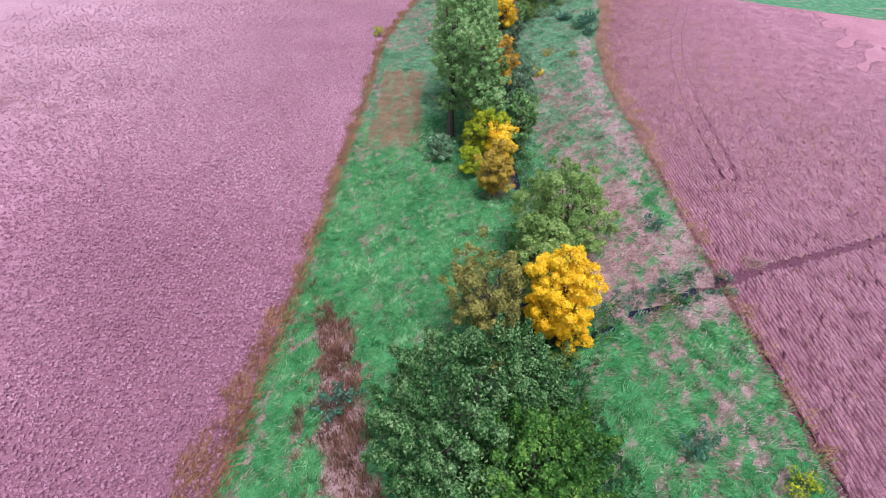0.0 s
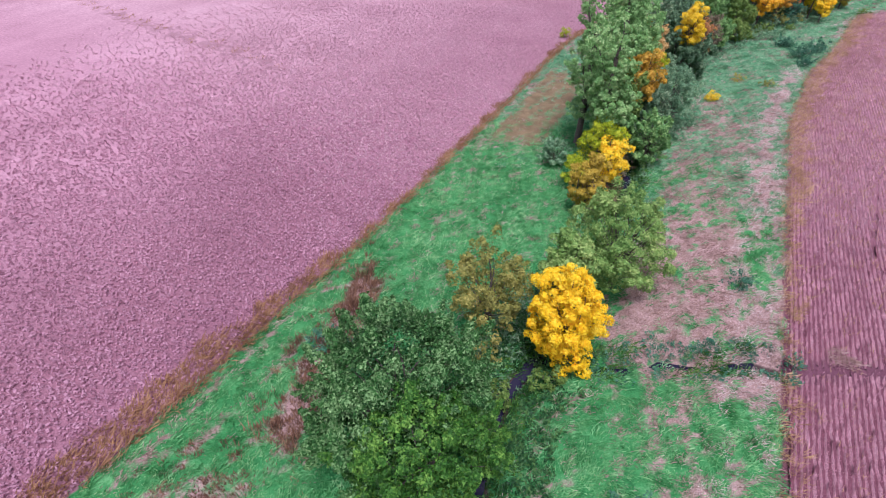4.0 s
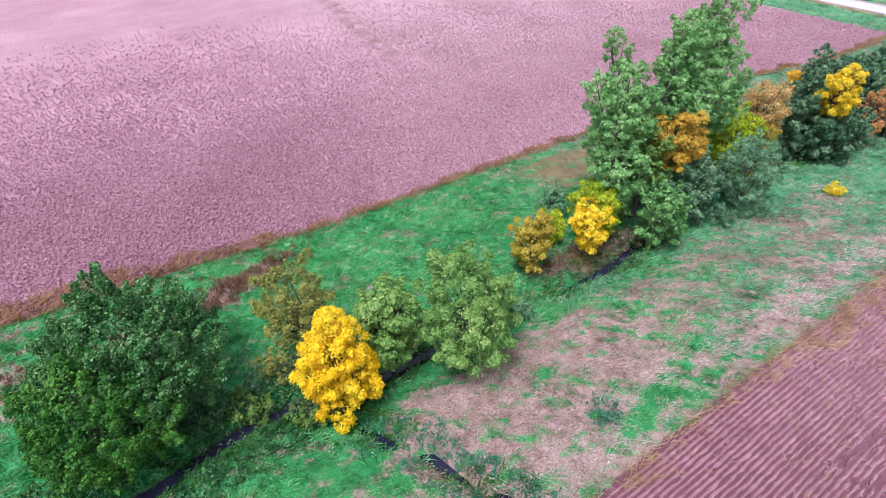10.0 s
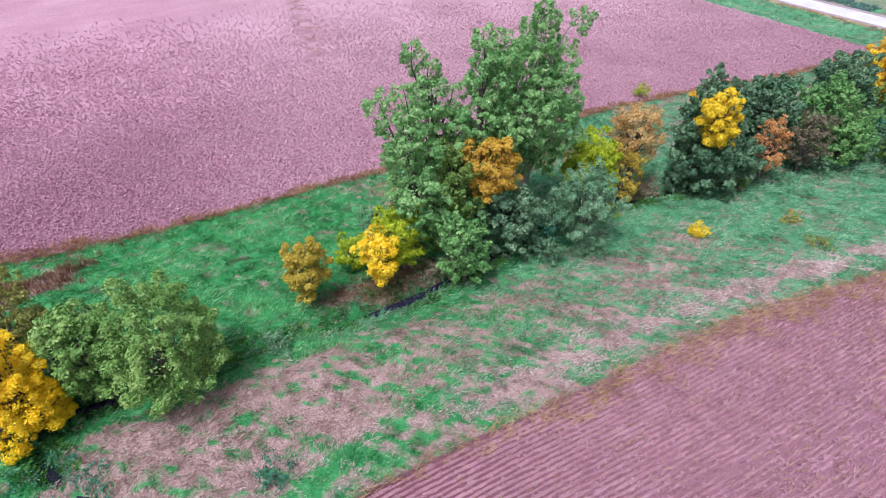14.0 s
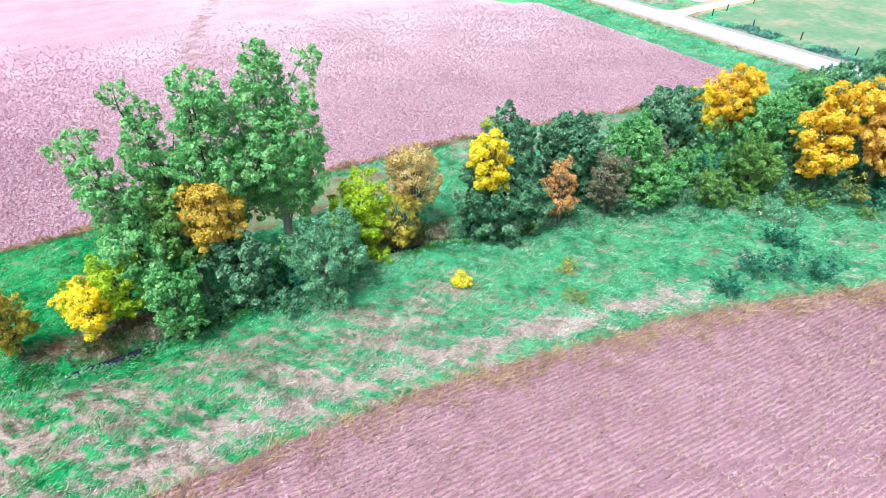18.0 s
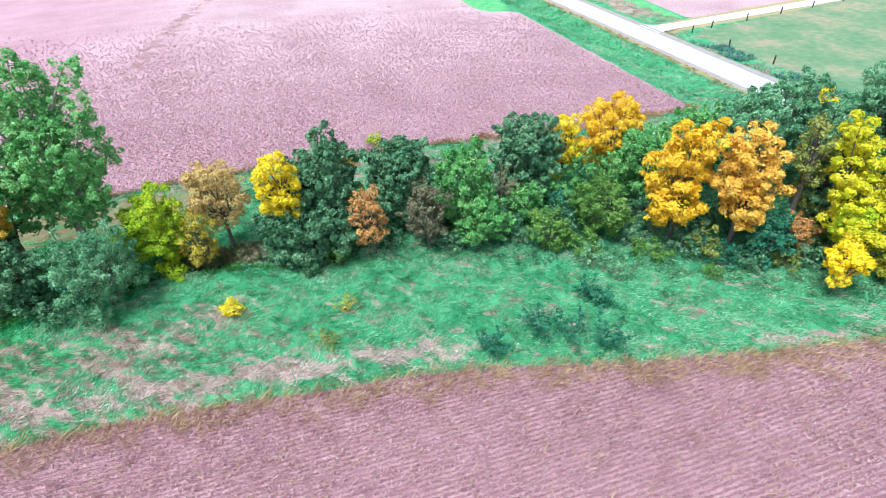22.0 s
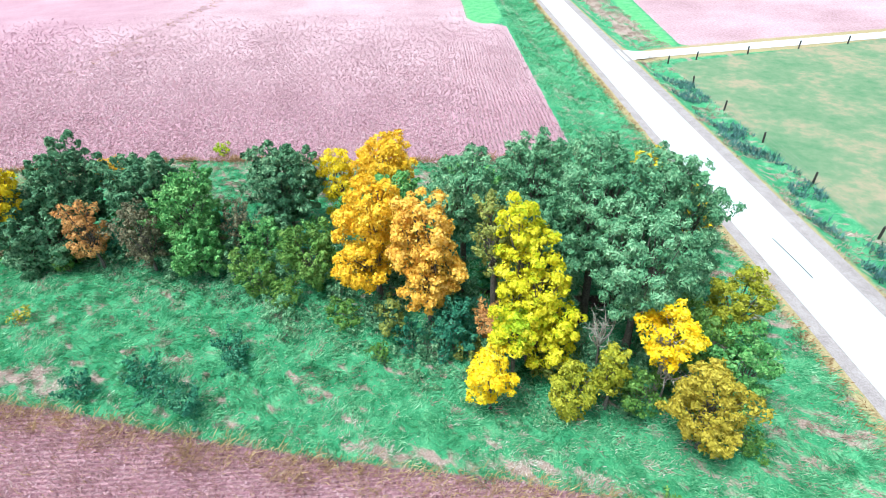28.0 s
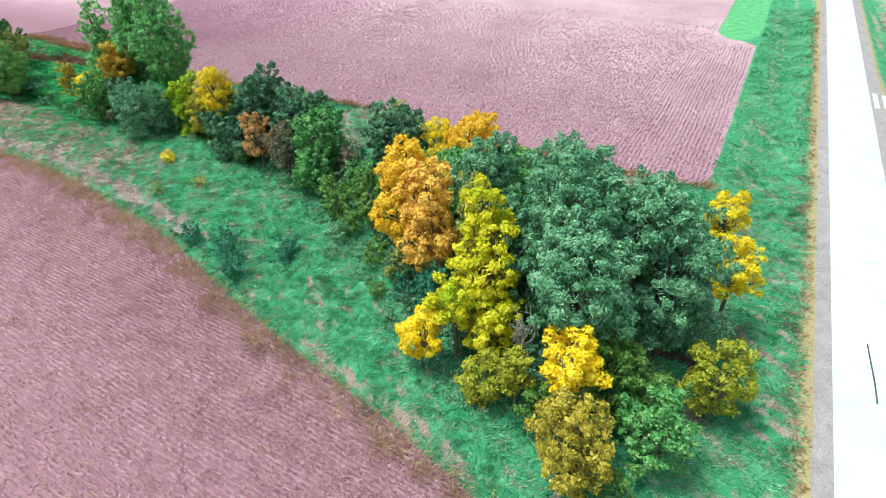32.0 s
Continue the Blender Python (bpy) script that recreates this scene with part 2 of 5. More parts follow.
def ground_material():
    """One sheet: crop soil, meadow, dry patches, creek mud, verge and pasture by the plan's own distances."""
    m = Nodes("ground_cover")
    fine, mid, big = m.noise(8.0, 5.0, 0.7), m.noise(0.7, 4.0), m.noise(0.06, 4.0)
    ragged = m.math("MULTIPLY", m.math("SUBTRACT", m.noise(0.9, 3.0), 0.5), 1.1)
    grass = m.ramp(m.math("ADD", m.math("MULTIPLY", fine, 0.5), m.math("MULTIPLY", mid, 0.5)),
                   [(0.3, lin(22, 88, 48)), (0.5, lin(60, 144, 84)), (0.72, lin(124, 190, 132))])
    place = m.n("SeparateXYZ")
    m.link(m.coords(), place.inputs[0])
    grass = m.mix(m.step(place.outputs["Y"], 56.0, 76.0), grass, m.ramp(m.math("ADD", m.math("MULTIPLY", fine, 0.5), m.math("MULTIPLY", mid, 0.5)),
                                                                       [(0.3, lin(44, 104, 70)), (0.5, lin(84, 150, 108)), (0.72, lin(142, 192, 150))]))
    straw = m.ramp(fine, [(0.3, lin(120, 96, 94)), (0.7, lin(206, 180, 174))])
    dry = m.step(m.math("ADD", m.attr("dry"), m.math("MULTIPLY", ragged, 0.8)), 0.32, 0.72)
    col = m.mix(dry, grass, straw)
    earth = m.ramp(m.math("ADD", m.math("MULTIPLY", fine, 0.5), m.math("MULTIPLY", mid, 0.5)), [(0.3, lin(92, 80, 60)), (0.7, lin(156, 138, 108))])
    col = m.mix(m.step(m.math("ADD", m.attr("bare"), m.math("MULTIPLY", ragged, 0.9)), 0.25, 0.85), col, earth)
    # crop fields: soil and litter between the plants
    streak = m.n("Mapping")
    streak.inputs["Scale"].default_value = (0.16, 0.03, 1.0)
    m.link(m.coords(), streak.inputs["Vector"])
    bands = m.noise(1.0, 4.0, 0.6, streak.outputs[0])
    plants = m.noise(2.2, 3.0, 0.75)
    crop = m.ramp(m.math("ADD", m.math("ADD", m.math("MULTIPLY", fine, 0.2), m.math("MULTIPLY", plants, 0.35)), m.math("ADD", m.math("MULTIPLY", big, 0.3), m.math("MULTIPLY", bands, 0.15))),
                  [(0.34, lin(152, 110, 126)), (0.5, lin(186, 144, 160)), (0.64, lin(210, 170, 186))])
    litter = m.ramp(fine, [(0.3, lin(114, 76, 90)), (0.7, lin(184, 138, 154))])
    litter = m.mix(m.step(place.outputs["Y"], 30.0, 60.0), litter, m.ramp(fine, [(0.3, lin(146, 106, 122)), (0.7, lin(206, 162, 178))]))
    soil = m.mix(m.step(place.outputs["X"], 0.0, 5.0), litter, m.mix(m.step(place.outputs["Y"], 44.0, 66.0), m.ramp(fine, [(0.3, lin(88, 54, 66)), (0.7, lin(148, 100, 114))]), m.ramp(fine, [(0.3, lin(120, 84, 96)), (0.7, lin(176, 132, 146))])))
    crop = m.mix(m.step(place.outputs["Y"], 40.0, 80.0), crop, m.ramp(m.math("ADD", m.math("MULTIPLY", plants, 0.45), m.math("ADD", m.math("MULTIPLY", big, 0.4), m.math("MULTIPLY", bands, 0.15))),
                                                                     [(0.34, lin(156, 120, 130)), (0.5, lin(190, 154, 166)), (0.64, lin(210, 176, 188))]))
    east = m.ramp(m.math("ADD", m.math("ADD", m.math("MULTIPLY", fine, 0.2), m.math("MULTIPLY", plants, 0.35)), m.math("ADD", m.math("MULTIPLY", big, 0.3), m.math("MULTIPLY", bands, 0.15))),
                  [(0.34, lin(152, 104, 114)), (0.5, lin(190, 142, 154)), (0.64, lin(212, 170, 182))])
    crop = m.mix(m.step(place.outputs["X"], 0.0, 5.0), crop, east)
    crop = m.mix(m.step(m.attr("away"), 8.0, 34.0), soil, crop)
    weedline = m.step(m.math("ADD", m.attr("gully"), m.math("MULTIPLY", m.math("SUBTRACT", m.noise(0.35, 4.0), 0.5), 9.0)), 1.8, 0.0)
    crop = m.mix(m.math("MULTIPLY", weedline, 0.5), crop, lin(128, 92, 98))
    wet = m.step(m.math("ADD", m.attr("swale"), m.math("MULTIPLY", ragged, 1.2)), 1.5, 0.5)
    crop = m.mix(m.math("MULTIPLY", wet, 0.45), crop, m.ramp(fine, [(0.3, lin(70, 46, 62)), (0.7, lin(124, 88, 106))]))
    col = m.mix(m.step(m.math("ADD", m.attr("field"), m.math("MULTIPLY", ragged, 0.5)), -0.1, 0.15), col, crop)
    lawn = m.ramp(mid, [(0.3, lin(92, 158, 104)), (0.7, lin(126, 184, 130))])
    col = m.mix(m.step(m.attr("lawn"), -0.2, 0.6), col, lawn)
    # bare banks of the creek
    mud = m.ramp(fine, [(0.3, lin(52, 46, 50)), (0.7, lin(104, 86, 84))])
    col = m.mix(m.step(m.math("ADD", m.attr("creek"), m.math("MULTIPLY", ragged, 0.35)), 0.95, 0.6), col, mud)
    # verge, pasture and the far ploughed field
    verge = m.ramp(fine, [(0.3, lin(146, 126, 92)), (0.7, lin(196, 176, 140))])
    col = m.mix(m.step(m.math("ADD", m.attr("road"), m.math("MULTIPLY", ragged, 0.9)), 2.3, 1.5), col, verge)
    pasture = m.ramp(m.math("ADD", m.math("MULTIPLY", mid, 0.4), m.math("MULTIPLY", m.noise(0.12, 5.0), 0.6)),
                     [(0.35, lin(98, 132, 100)), (0.5, lin(124, 142, 114)), (0.62, lin(164, 148, 128))])
    col = m.mix(m.step(m.attr("pasture"), 0.0, 0.6), col, pasture)
    return m.finish(col, 0.95, m.bump(m.math("ADD", fine, mid), 0.7, 0.12), spec=0.1)


def canopy_material():
    """The leafy top of the drilled rows."""
    m = Nodes("crop_row_canopy")
    fine, mid = m.noise(9.0, 4.0, 0.75), m.noise(0.5, 3.0)
    fac = m.math("ADD", m.math("MULTIPLY", fine, 0.75), m.math("MULTIPLY", mid, 0.25))
    col = m.ramp(fac, [(0.32, lin(142, 98, 110)), (0.5, lin(200, 152, 166)), (0.66, lin(232, 194, 204))])
    return m.finish(col, 0.9, m.bump(fine, 1.0, 0.15), spec=0.1)


GROUND, CANOPY = ground_material(), canopy_material()


def gravel_material():
    m = Nodes("pale_gravel")
    fine, mid = m.noise(18.0, 4.0), m.noise(0.35, 4.0)
    col = m.ramp(m.math("ADD", m.math("MULTIPLY", fine, 0.35), m.math("MULTIPLY", mid, 0.65)),
                 [(0.3, lin(190, 187, 198)), (0.6, lin(216, 214, 222))])
    return m.finish(col, 0.9, m.bump(fine, 0.3, 0.02), spec=0.1)


def shoulder_material():
    m = Nodes("loose_gravel")
    fine, mid = m.noise(9.0, 5.0), m.noise(0.8, 3.0)
    col = m.ramp(m.math("ADD", m.math("MULTIPLY", fine, 0.6), m.math("MULTIPLY", mid, 0.4)),
                 [(0.3, lin(130, 116, 120)), (0.7, lin(186, 172, 176))])
    return m.finish(col, 0.95, m.bump(fine, 0.6, 0.03), spec=0.1)


def water_material():
    m = Nodes("creek_water")
    n1 = m.noise(1.6, 3.0)
    return m.finish(lin(40, 38, 62), 0.08, m.bump(n1, 0.15, 0.03), spec=0.6)


GRAVEL, SHOULDER, WATER = gravel_material(), shoulder_material(), water_material()


def plain(name, c1, c2, scale=12.0, rough=0.85):
    m = Nodes(name)
    n1 = m.noise(scale, 4.0)
    return m.finish(m.ramp(n1, [(0.3, c1), (0.7, c2)]), rough, m.bump(n1, 0.4, 0.01))


POST = plain("weathered_wood", lin(44, 42, 44), lin(86, 80, 78))
WIRE = plain("fence_wire", lin(120, 118, 116), lin(160, 156, 150), 30.0, 0.5)
TAR = plain("dark_tar", lin(58, 56, 62), lin(92, 90, 96), 6.0)


# ---------------------------------------------------------------- plan
def line_x(y, pts):
    return np.interp(y, [p[0] for p in pts], [p[1] for p in pts])


LEFT = [(-120, -13.2), (0, -13.6), (14, -12.6), (30, -12.3), (50, -12.0), (64, -11.6), (94, -11.4), (107, -9.8), (119, -7.2), (131, -6.7), (150, -7.5)]
RIGHT = [(-120, 23.2), (15, 22.9), (50, 22.7), (74, 22.9), (80, 23.5), (87, 24.6), (91, 24.9), (97, 25.9), (108, 29.0), (119, 31.4), (128, 33.1), (134, 34.8), (141, 40.4), (146, 60)]
CREEK = [(9.5, -12), (8.4, 6), (7.4, 15), (6.6, 18.5), (6.2, 21.5), (6.6, 25.5), (7.2, 29.6), (6.9, 33), (7.1, 37), (7.4, 42), (8.1, 47.5), (7.9, 52),
         (7.6, 56), (6.7, 61), (5.8, 66), (5.3, 71), (5.5, 78), (6.6, 84), (7.3, 88.5), (6.6, 92.5), (5.0, 98), (7.5, 106), (10, 113), (13, 121), (17, 131), (19, 143)]
SIDE = [(7.4, 27.2), (10.2, 27.0), (13.0, 28.3), (15.2, 30.0), (17.4, 30.6), (19.4, 31.9), (21.4, 33.0), (23.6, 32.7), (27, 34.6), (32, 36.3), (42, 39.8), (60, 46)]
GULLY = [(-46, 61.5), (-57, 64.2), (-73, 66), (-100, 71), (-140, 84)]
TRACK = [(30.5, 50), (32, 63), (34, 74), (37, 87), (41.5, 101), (50, 122)]
ROAD0, ROAD1 = 151.05, 156.0


def seg_dist(x, y, pts):
    best = np.full(np.shape(x), 1e9)
    for (x0, y0), (x1, y1) in zip(pts, pts[1:]):
        dx, dy = x1 - x0, y1 - y0
        t = np.clip(((x - x0) * dx + (y - y0) * dy) / (dx * dx + dy * dy), 0, 1)
        best = np.minimum(best, np.hypot(x - x0 - t * dx, y - y0 - t * dy))
    return best


def sstep(v, a, b):
    u = np.clip((v - a) / (b - a), 0, 1)
    return u * u * (3 - 2 * u)


def waves(x, y, s, k=0):
    """A cheap smooth wander, about -1 to 1, of wavelength near s."""
    q = 6.283 / s
    return (np.sin(x * q * 1.0 + y * q * 0.37 + 1.3 * k) + np.sin(-x * q * 0.61 + y * q * 0.93 + 2.1 + k)
            + np.sin(x * q * 1.7 - y * q * 1.31 + 4.0 + 0.7 * k)) / 2.2


def creek_dist(x, y):
    """Distance from the water's middle in units of about 1.3 m half-width."""
    d = np.minimum(seg_dist(x, y, CREEK) / 0.85 + 0.25 * waves(x, y, 5.0, 4), seg_dist(x, y, SIDE) / 0.6 + 0.25 * waves(x, y, 3.0, 5))
    dams = 1.3 * np.exp(-((y - 44) / 4.8) ** 2) * (np.abs(x - 8) < 4)
    d = d + dams
    dams = 1.6 * np.exp(-((x - 9.6) / 0.8) ** 2) + 1.1 * np.exp(-((x - 14.2) / 0.8) ** 2) + 0.9 * np.exp(-((x - 18.3) / 0.9) ** 2)
    return d + 1.8 * sstep(x, 22.2, 24.2) + dams * (seg_dist(x, y, SIDE) < 3) * (seg_dist(x, y, CREEK) > 1.2)


def field_in(x, y):
    """Metres inside a crop field; negative outside."""
    north = np.where(x > -66, 140.3, 132.8)
    left = np.minimum(line_x(y, LEFT) - x, north - y)
    rn = np.interp(x, [20, 41, 60, 88, 200], [150, 141, 129, 113, 70])
    right = np.minimum(x - line_x(y, RIGHT), rn - y)
    far = np.minimum(-44 - x, y - (168 + 0.09 * (-44 - x)))
    return np.maximum(np.maximum(left, right), far)


def away(x, y):
    """Metres out into the fields from the meadow between them."""
    return np.maximum(line_x(y, LEFT) - x, x - line_x(y, RIGHT))


def valley(x, y):
    """How far the creek's flood plain lies below the fields."""
    deep = np.interp(y, [8, 22, 35, 62, 80, 100, 122], [0.0, 0.45, 1.3, 1.3, 0.8, 0.45, 0.0])
    east = np.interp(y, [50, 76], [13.2, 21.0])
    return deep * sstep(x, -25.0, -12.0) * (1 - sstep(x, east - 5.0, east))


def base(x, y):
    """The lie of the land, without banks and hummocks."""
    return -1.4 * sstep(y, 50, 130) - valley(x, y)


def height(x, y):
    z = base(x, y)
    z = z - 0.75 * np.exp(-((y - 145.2) / 2.3) ** 2) - 0.6 * np.exp(-((y - 160.2) / 1.6) ** 2) * sstep(np.abs(x + 41.2), 2.6, 5.5)
    z = z + 0.25 * sstep(y, 147, 150) * (1 - sstep(y, 157, 159.5))
    inner = sstep(-field_in(x, y), 0.3, 2.0) * (y < 143)
    z = z + inner * (0.10 * waves(x, y, 7.0) + 0.05 * waves(x, y, 2.3, 3))
    c = creek_dist(x, y)
    return z - 1.2 * (1 - sstep(c, 0.5, 2.0)) * (1 - sstep(y, 128, 140))


def dryness(x, y):
    """0 lush to 1 dead: the dry ground of the creek's far bank, the pale strip by the rows, and patches elsewhere."""
    patch = 0.08 * waves(x, y, 8.5, 1) + 0.12 * waves(x * 1.1, y * 0.8, 2.6, 5) + 0.15 * waves(x * 1.1, y * 0.9, 1.2, 6) + 0.12 * waves(x, y, 0.7, 7)
    right = sstep(x, 9.5, 12.0) * sstep(y, 26, 30) * (0.72 - 0.22 * sstep(y, 44, 52) - 0.24 * sstep(y, 74, 86)) * (1 - sstep(y, 86, 96))
    strip = np.exp(-((x - line_x(y, RIGHT) + 2.2) / 1.5) ** 2) * sstep(y, 20, 45) * (1 - sstep(y, 92, 104)) * (0.74 + 0.16 * waves(x * 1.5, y * 0.8, 2.1, 8))
    gap = np.exp(-((x - 20.6) / 1.3) ** 2 - ((y - 44) / 5.5) ** 2) * 0.5
    left = sstep(-x, 3.5, 5.5) * sstep(y, 50, 56) * (1 - sstep(y, 80, 86)) * 0.4 + sstep(-x, -2.0, 1.0) * sstep(y, 84, 92) * (1 - sstep(y, 134, 140)) * 0.42
    lines = (0.32 + 0.2 * (1 - sstep(y, 18, 28))) * sstep(-x, 2, 8) * sstep(np.sin(x * 2.6 + 0.5 * waves(x, y, 9)), 0.2, 0.9) * (y < 86)
    mudp = np.exp(-(((x + 6) / 4) ** 2 + ((y - 6.5) / 4) ** 2)) * 0.75
    weeds = np.exp(-((x + 9.3 - (y - 31) * -0.26) / (1.7 + 0.4 * waves(x, y, 5.0, 17))) ** 2) * sstep(y, 9, 15) * (1 - sstep(y, 26, 32)) * 0.95
    bank = np.exp(-((x - 5.6) / 1.8) ** 2 - ((y - 52) / 6) ** 2) * 0.85 + np.exp(-((x - 5.0) / 1.8) ** 2 - ((y - 79) / 5) ** 2) * 0.8
    south = sstep(x, 12, 15) * (1 - sstep(y, 25, 30)) * 0.36
    verge = sstep(y, 141, 143) * 0.3 + 0.1 * (1 - sstep(y, 142, 145)) * sstep(y, 140.5, 141.5) + 0.35 * sstep(y, 160.3, 161.5) * (1 - sstep(y, 164.5, 166)) * sstep(-x, 46, 48)
    corner = np.exp(-((x - line_x(y, RIGHT) + 0.9) / 0.8) ** 2) * sstep(y, 112, 118) * 0.6
    rest = 0.2
    big = np.maximum.reduce([right, strip, left, mudp, weeds, south, bank, lines, corner, verge, rest + 0 * x])
    return big - gap + patch * np.where(weeds > 0.3, 0.8, np.where(x > 9, 1.6, 1.2))


def bareness(x, y):
    """The trodden brown ground west of the cottonwoods, with two wheel ruts, and the slumped banks."""
    zone = sstep(-x, 2.0, 4.0) * (1 - sstep(-x, 9.3, 10.6)) * sstep(y, 53, 60) * (1 - sstep(y, 80, 84)) * (0.75 + 0.2 * waves(x, y * 0.3, 2.2, 3))
    ruts = np.exp(-((np.abs(x + 8.1) - 0.75) / 0.3) ** 2) * sstep(y, 50, 60) * (1 - sstep(y, 84, 88)) * 0.8
    bank = np.exp(-((x - 5.7) / 1.6) ** 2 - ((y - 52.5) / 5) ** 2) * 0.9 + np.exp(-((x - 5.2) / 1.6) ** 2 - ((y - 79) / 5) ** 2) * 0.9
    return np.maximum.reduce([zone, ruts, bank])


def raw_mesh(name, co, faces_per, material, attrs=None, smooth=False):
    """A mesh from numpy vertices and an (n, k) index array."""
    me = bpy.data.meshes.new(name)
    n, k = faces_per.shape
    me.vertices.add(len(co))
    me.vertices.foreach_set("co", np.ascontiguousarray(co, dtype=np.float32).ravel())
    me.loops.add(n * k)
    me.loops.foreach_set("vertex_index", np.ascontiguousarray(faces_per, dtype=np.int32).ravel())
    me.polygons.add(n)
    me.polygons.foreach_set("loop_start", np.arange(0, n * k, k, dtype=np.int32))
    if smooth:
        me.polygons.foreach_set("use_smooth", np.ones(n, dtype=bool))
    for key, values in (attrs or {}).items():
        me.attributes.new(key, "FLOAT", "POINT").data.foreach_set("value", np.ascontiguousarray(values, dtype=np.float32).ravel())
    me.update(calc_edges=True)
    me.materials.append(material)
    return me


# ---------------------------------------------------------------- ground
def spread(lo, hi, step, reach):
    """Even steps from lo to hi, then growing steps out to the reach."""
    core = np.arange(lo, hi + 1e-6, step)
    out, d = [], step
    while sum(out) < reach:
        d *= 1.16
        out.append(d)
    tail = np.cumsum(out)
    return np.concatenate([(lo - tail)[::-1], core, hi + tail])


gx, gy = spread(-16, 44, 0.5, 2200), spread(-16, 170, 0.5, 2200)
X, Y = np.meshgrid(gx, gy)
Z = height(X, Y)
nx, ny = len(gx), len(gy)
idx = np.arange(nx * ny).reshape(ny, nx)
quads = np.stack([idx[:-1, :-1], idx[:-1, 1:], idx[1:, 1:], idx[1:, :-1]], -1).reshape(-1, 4)
road_d = np.maximum(np.maximum(ROAD0 - Y, Y - ROAD1), 0)
drive_d = np.maximum(np.abs(X + 41 + (Y - 157) * 0.06) - 1.6, 0) + 9 * (Y < 157)
past = np.minimum(X + 36.5 + (Y - 162) * 0.14, Y - 162.2)
ground = new("ground", raw_mesh("ground", np.stack([X, Y, Z], -1).reshape(-1, 3), quads, GROUND, {
    "field": field_in(X, Y), "away": away(X, Y), "creek": creek_dist(X, Y), "dry": dryness(X, Y), "bare": bareness(X, Y), "road": np.minimum(road_d, drive_d),
    "pasture": past, "lawn": np.maximum(np.minimum.reduce([-66.5 - X, Y - 132.8, 140.6 - Y]), np.minimum.reduce([-45.5 - X, Y - 163.5 - 0.09 * (-44 - X), 167.8 + 0.09 * (-44 - X) - Y])), "gully": seg_dist(X, Y, GULLY), "swale": seg_dist(X, Y, SIDE) + 9 * (X < 22)}, smooth=True))
tagged(ground, "rolling farmland with green meadow and dry pinkish crop soil", "ground", kind="structure")


def ribbon(name, pts, half, z_of, material, steps=6):
    """A strip of ground along a plan line."""
    p = np.array(pts, dtype=float)
    t = np.linspace(0, len(p) - 1, (len(p) - 1) * steps + 1)
    c = np.stack([np.interp(t, range(len(p)), p[:, 0]), np.interp(t, range(len(p)), p[:, 1])], 1)
    d = np.gradient(c, axis=0)
    d /= np.linalg.norm(d, axis=1)[:, None]
    nrm = np.stack([-d[:, 1], d[:, 0]], 1)
    rows = []
    for s in (-1.0, -0.5, 0.0, 0.5, 1.0):
        q = c + nrm * s * half
        rows.append(np.column_stack([q, z_of(q[:, 0], q[:, 1], s)]))
    co = np.stack(rows, 1).reshape(-1, 3)
    i = np.arange(len(c) * 5).reshape(len(c), 5)
    f = np.stack([i[:-1, :-1], i[1:, :-1], i[1:, 1:], i[:-1, 1:]], -1).reshape(-1, 4)
    return new(name, raw_mesh(name, co, f, material, smooth=True))


water = ribbon("water", CREEK[:-3], 0.4, lambda x, y, s: base(x, y) - 0.93, WATER)
tagged(water, "narrow dark creek winding between grassy banks", "creek", kind="structure")
side_water = ribbon("water", SIDE[:7], 0.36, lambda x, y, s: base(x, y) - 0.95, WATER)
tagged(side_water, "dark side channel of the creek, nearly dry", "creek", kind="structure")


def slab(name, x0, x1, y0, y1, z_of, material, nx_, ny_):
    xs, ys = np.linspace(x0, x1, nx_), np.linspace(y0, y1, ny_)
    A, B = np.meshgrid(xs, ys)
    co = np.stack([A, B, z_of(A, B)], -1).reshape(-1, 3)
    i = np.arange(nx_ * ny_).reshape(ny_, nx_)
    f = np.stack([i[:-1, :-1], i[:-1, 1:], i[1:, 1:], i[1:, :-1]], -1).reshape(-1, 4)
    return new(name, raw_mesh(name, co, f, material, smooth=True))


def road_z(x, y):
    u = (y - (ROAD0 + ROAD1) / 2) / ((ROAD1 - ROAD0) / 2)
    return -1.4 + 0.25 + 0.16 * (1 - u * u) + 0.02


shoulder = slab("road_shoulder", -900, 900, ROAD0 - 1.05, ROAD1 + 1.4, lambda x, y: height(x, y) * 0 - 1.4 + 0.25 + 0.012 + 0.012 * waves(x, y, 2.0), SHOULDER, 500, 9)
tagged(shoulder, "loose grey gravel along both edges of the road", "road edge", kind="structure")
road = slab("road", -900, 900, ROAD0, ROAD1, road_z, GRAVEL, 200, 9)
tagged(road, "pale, almost white gravel road, straight and level", "road", kind="structure")


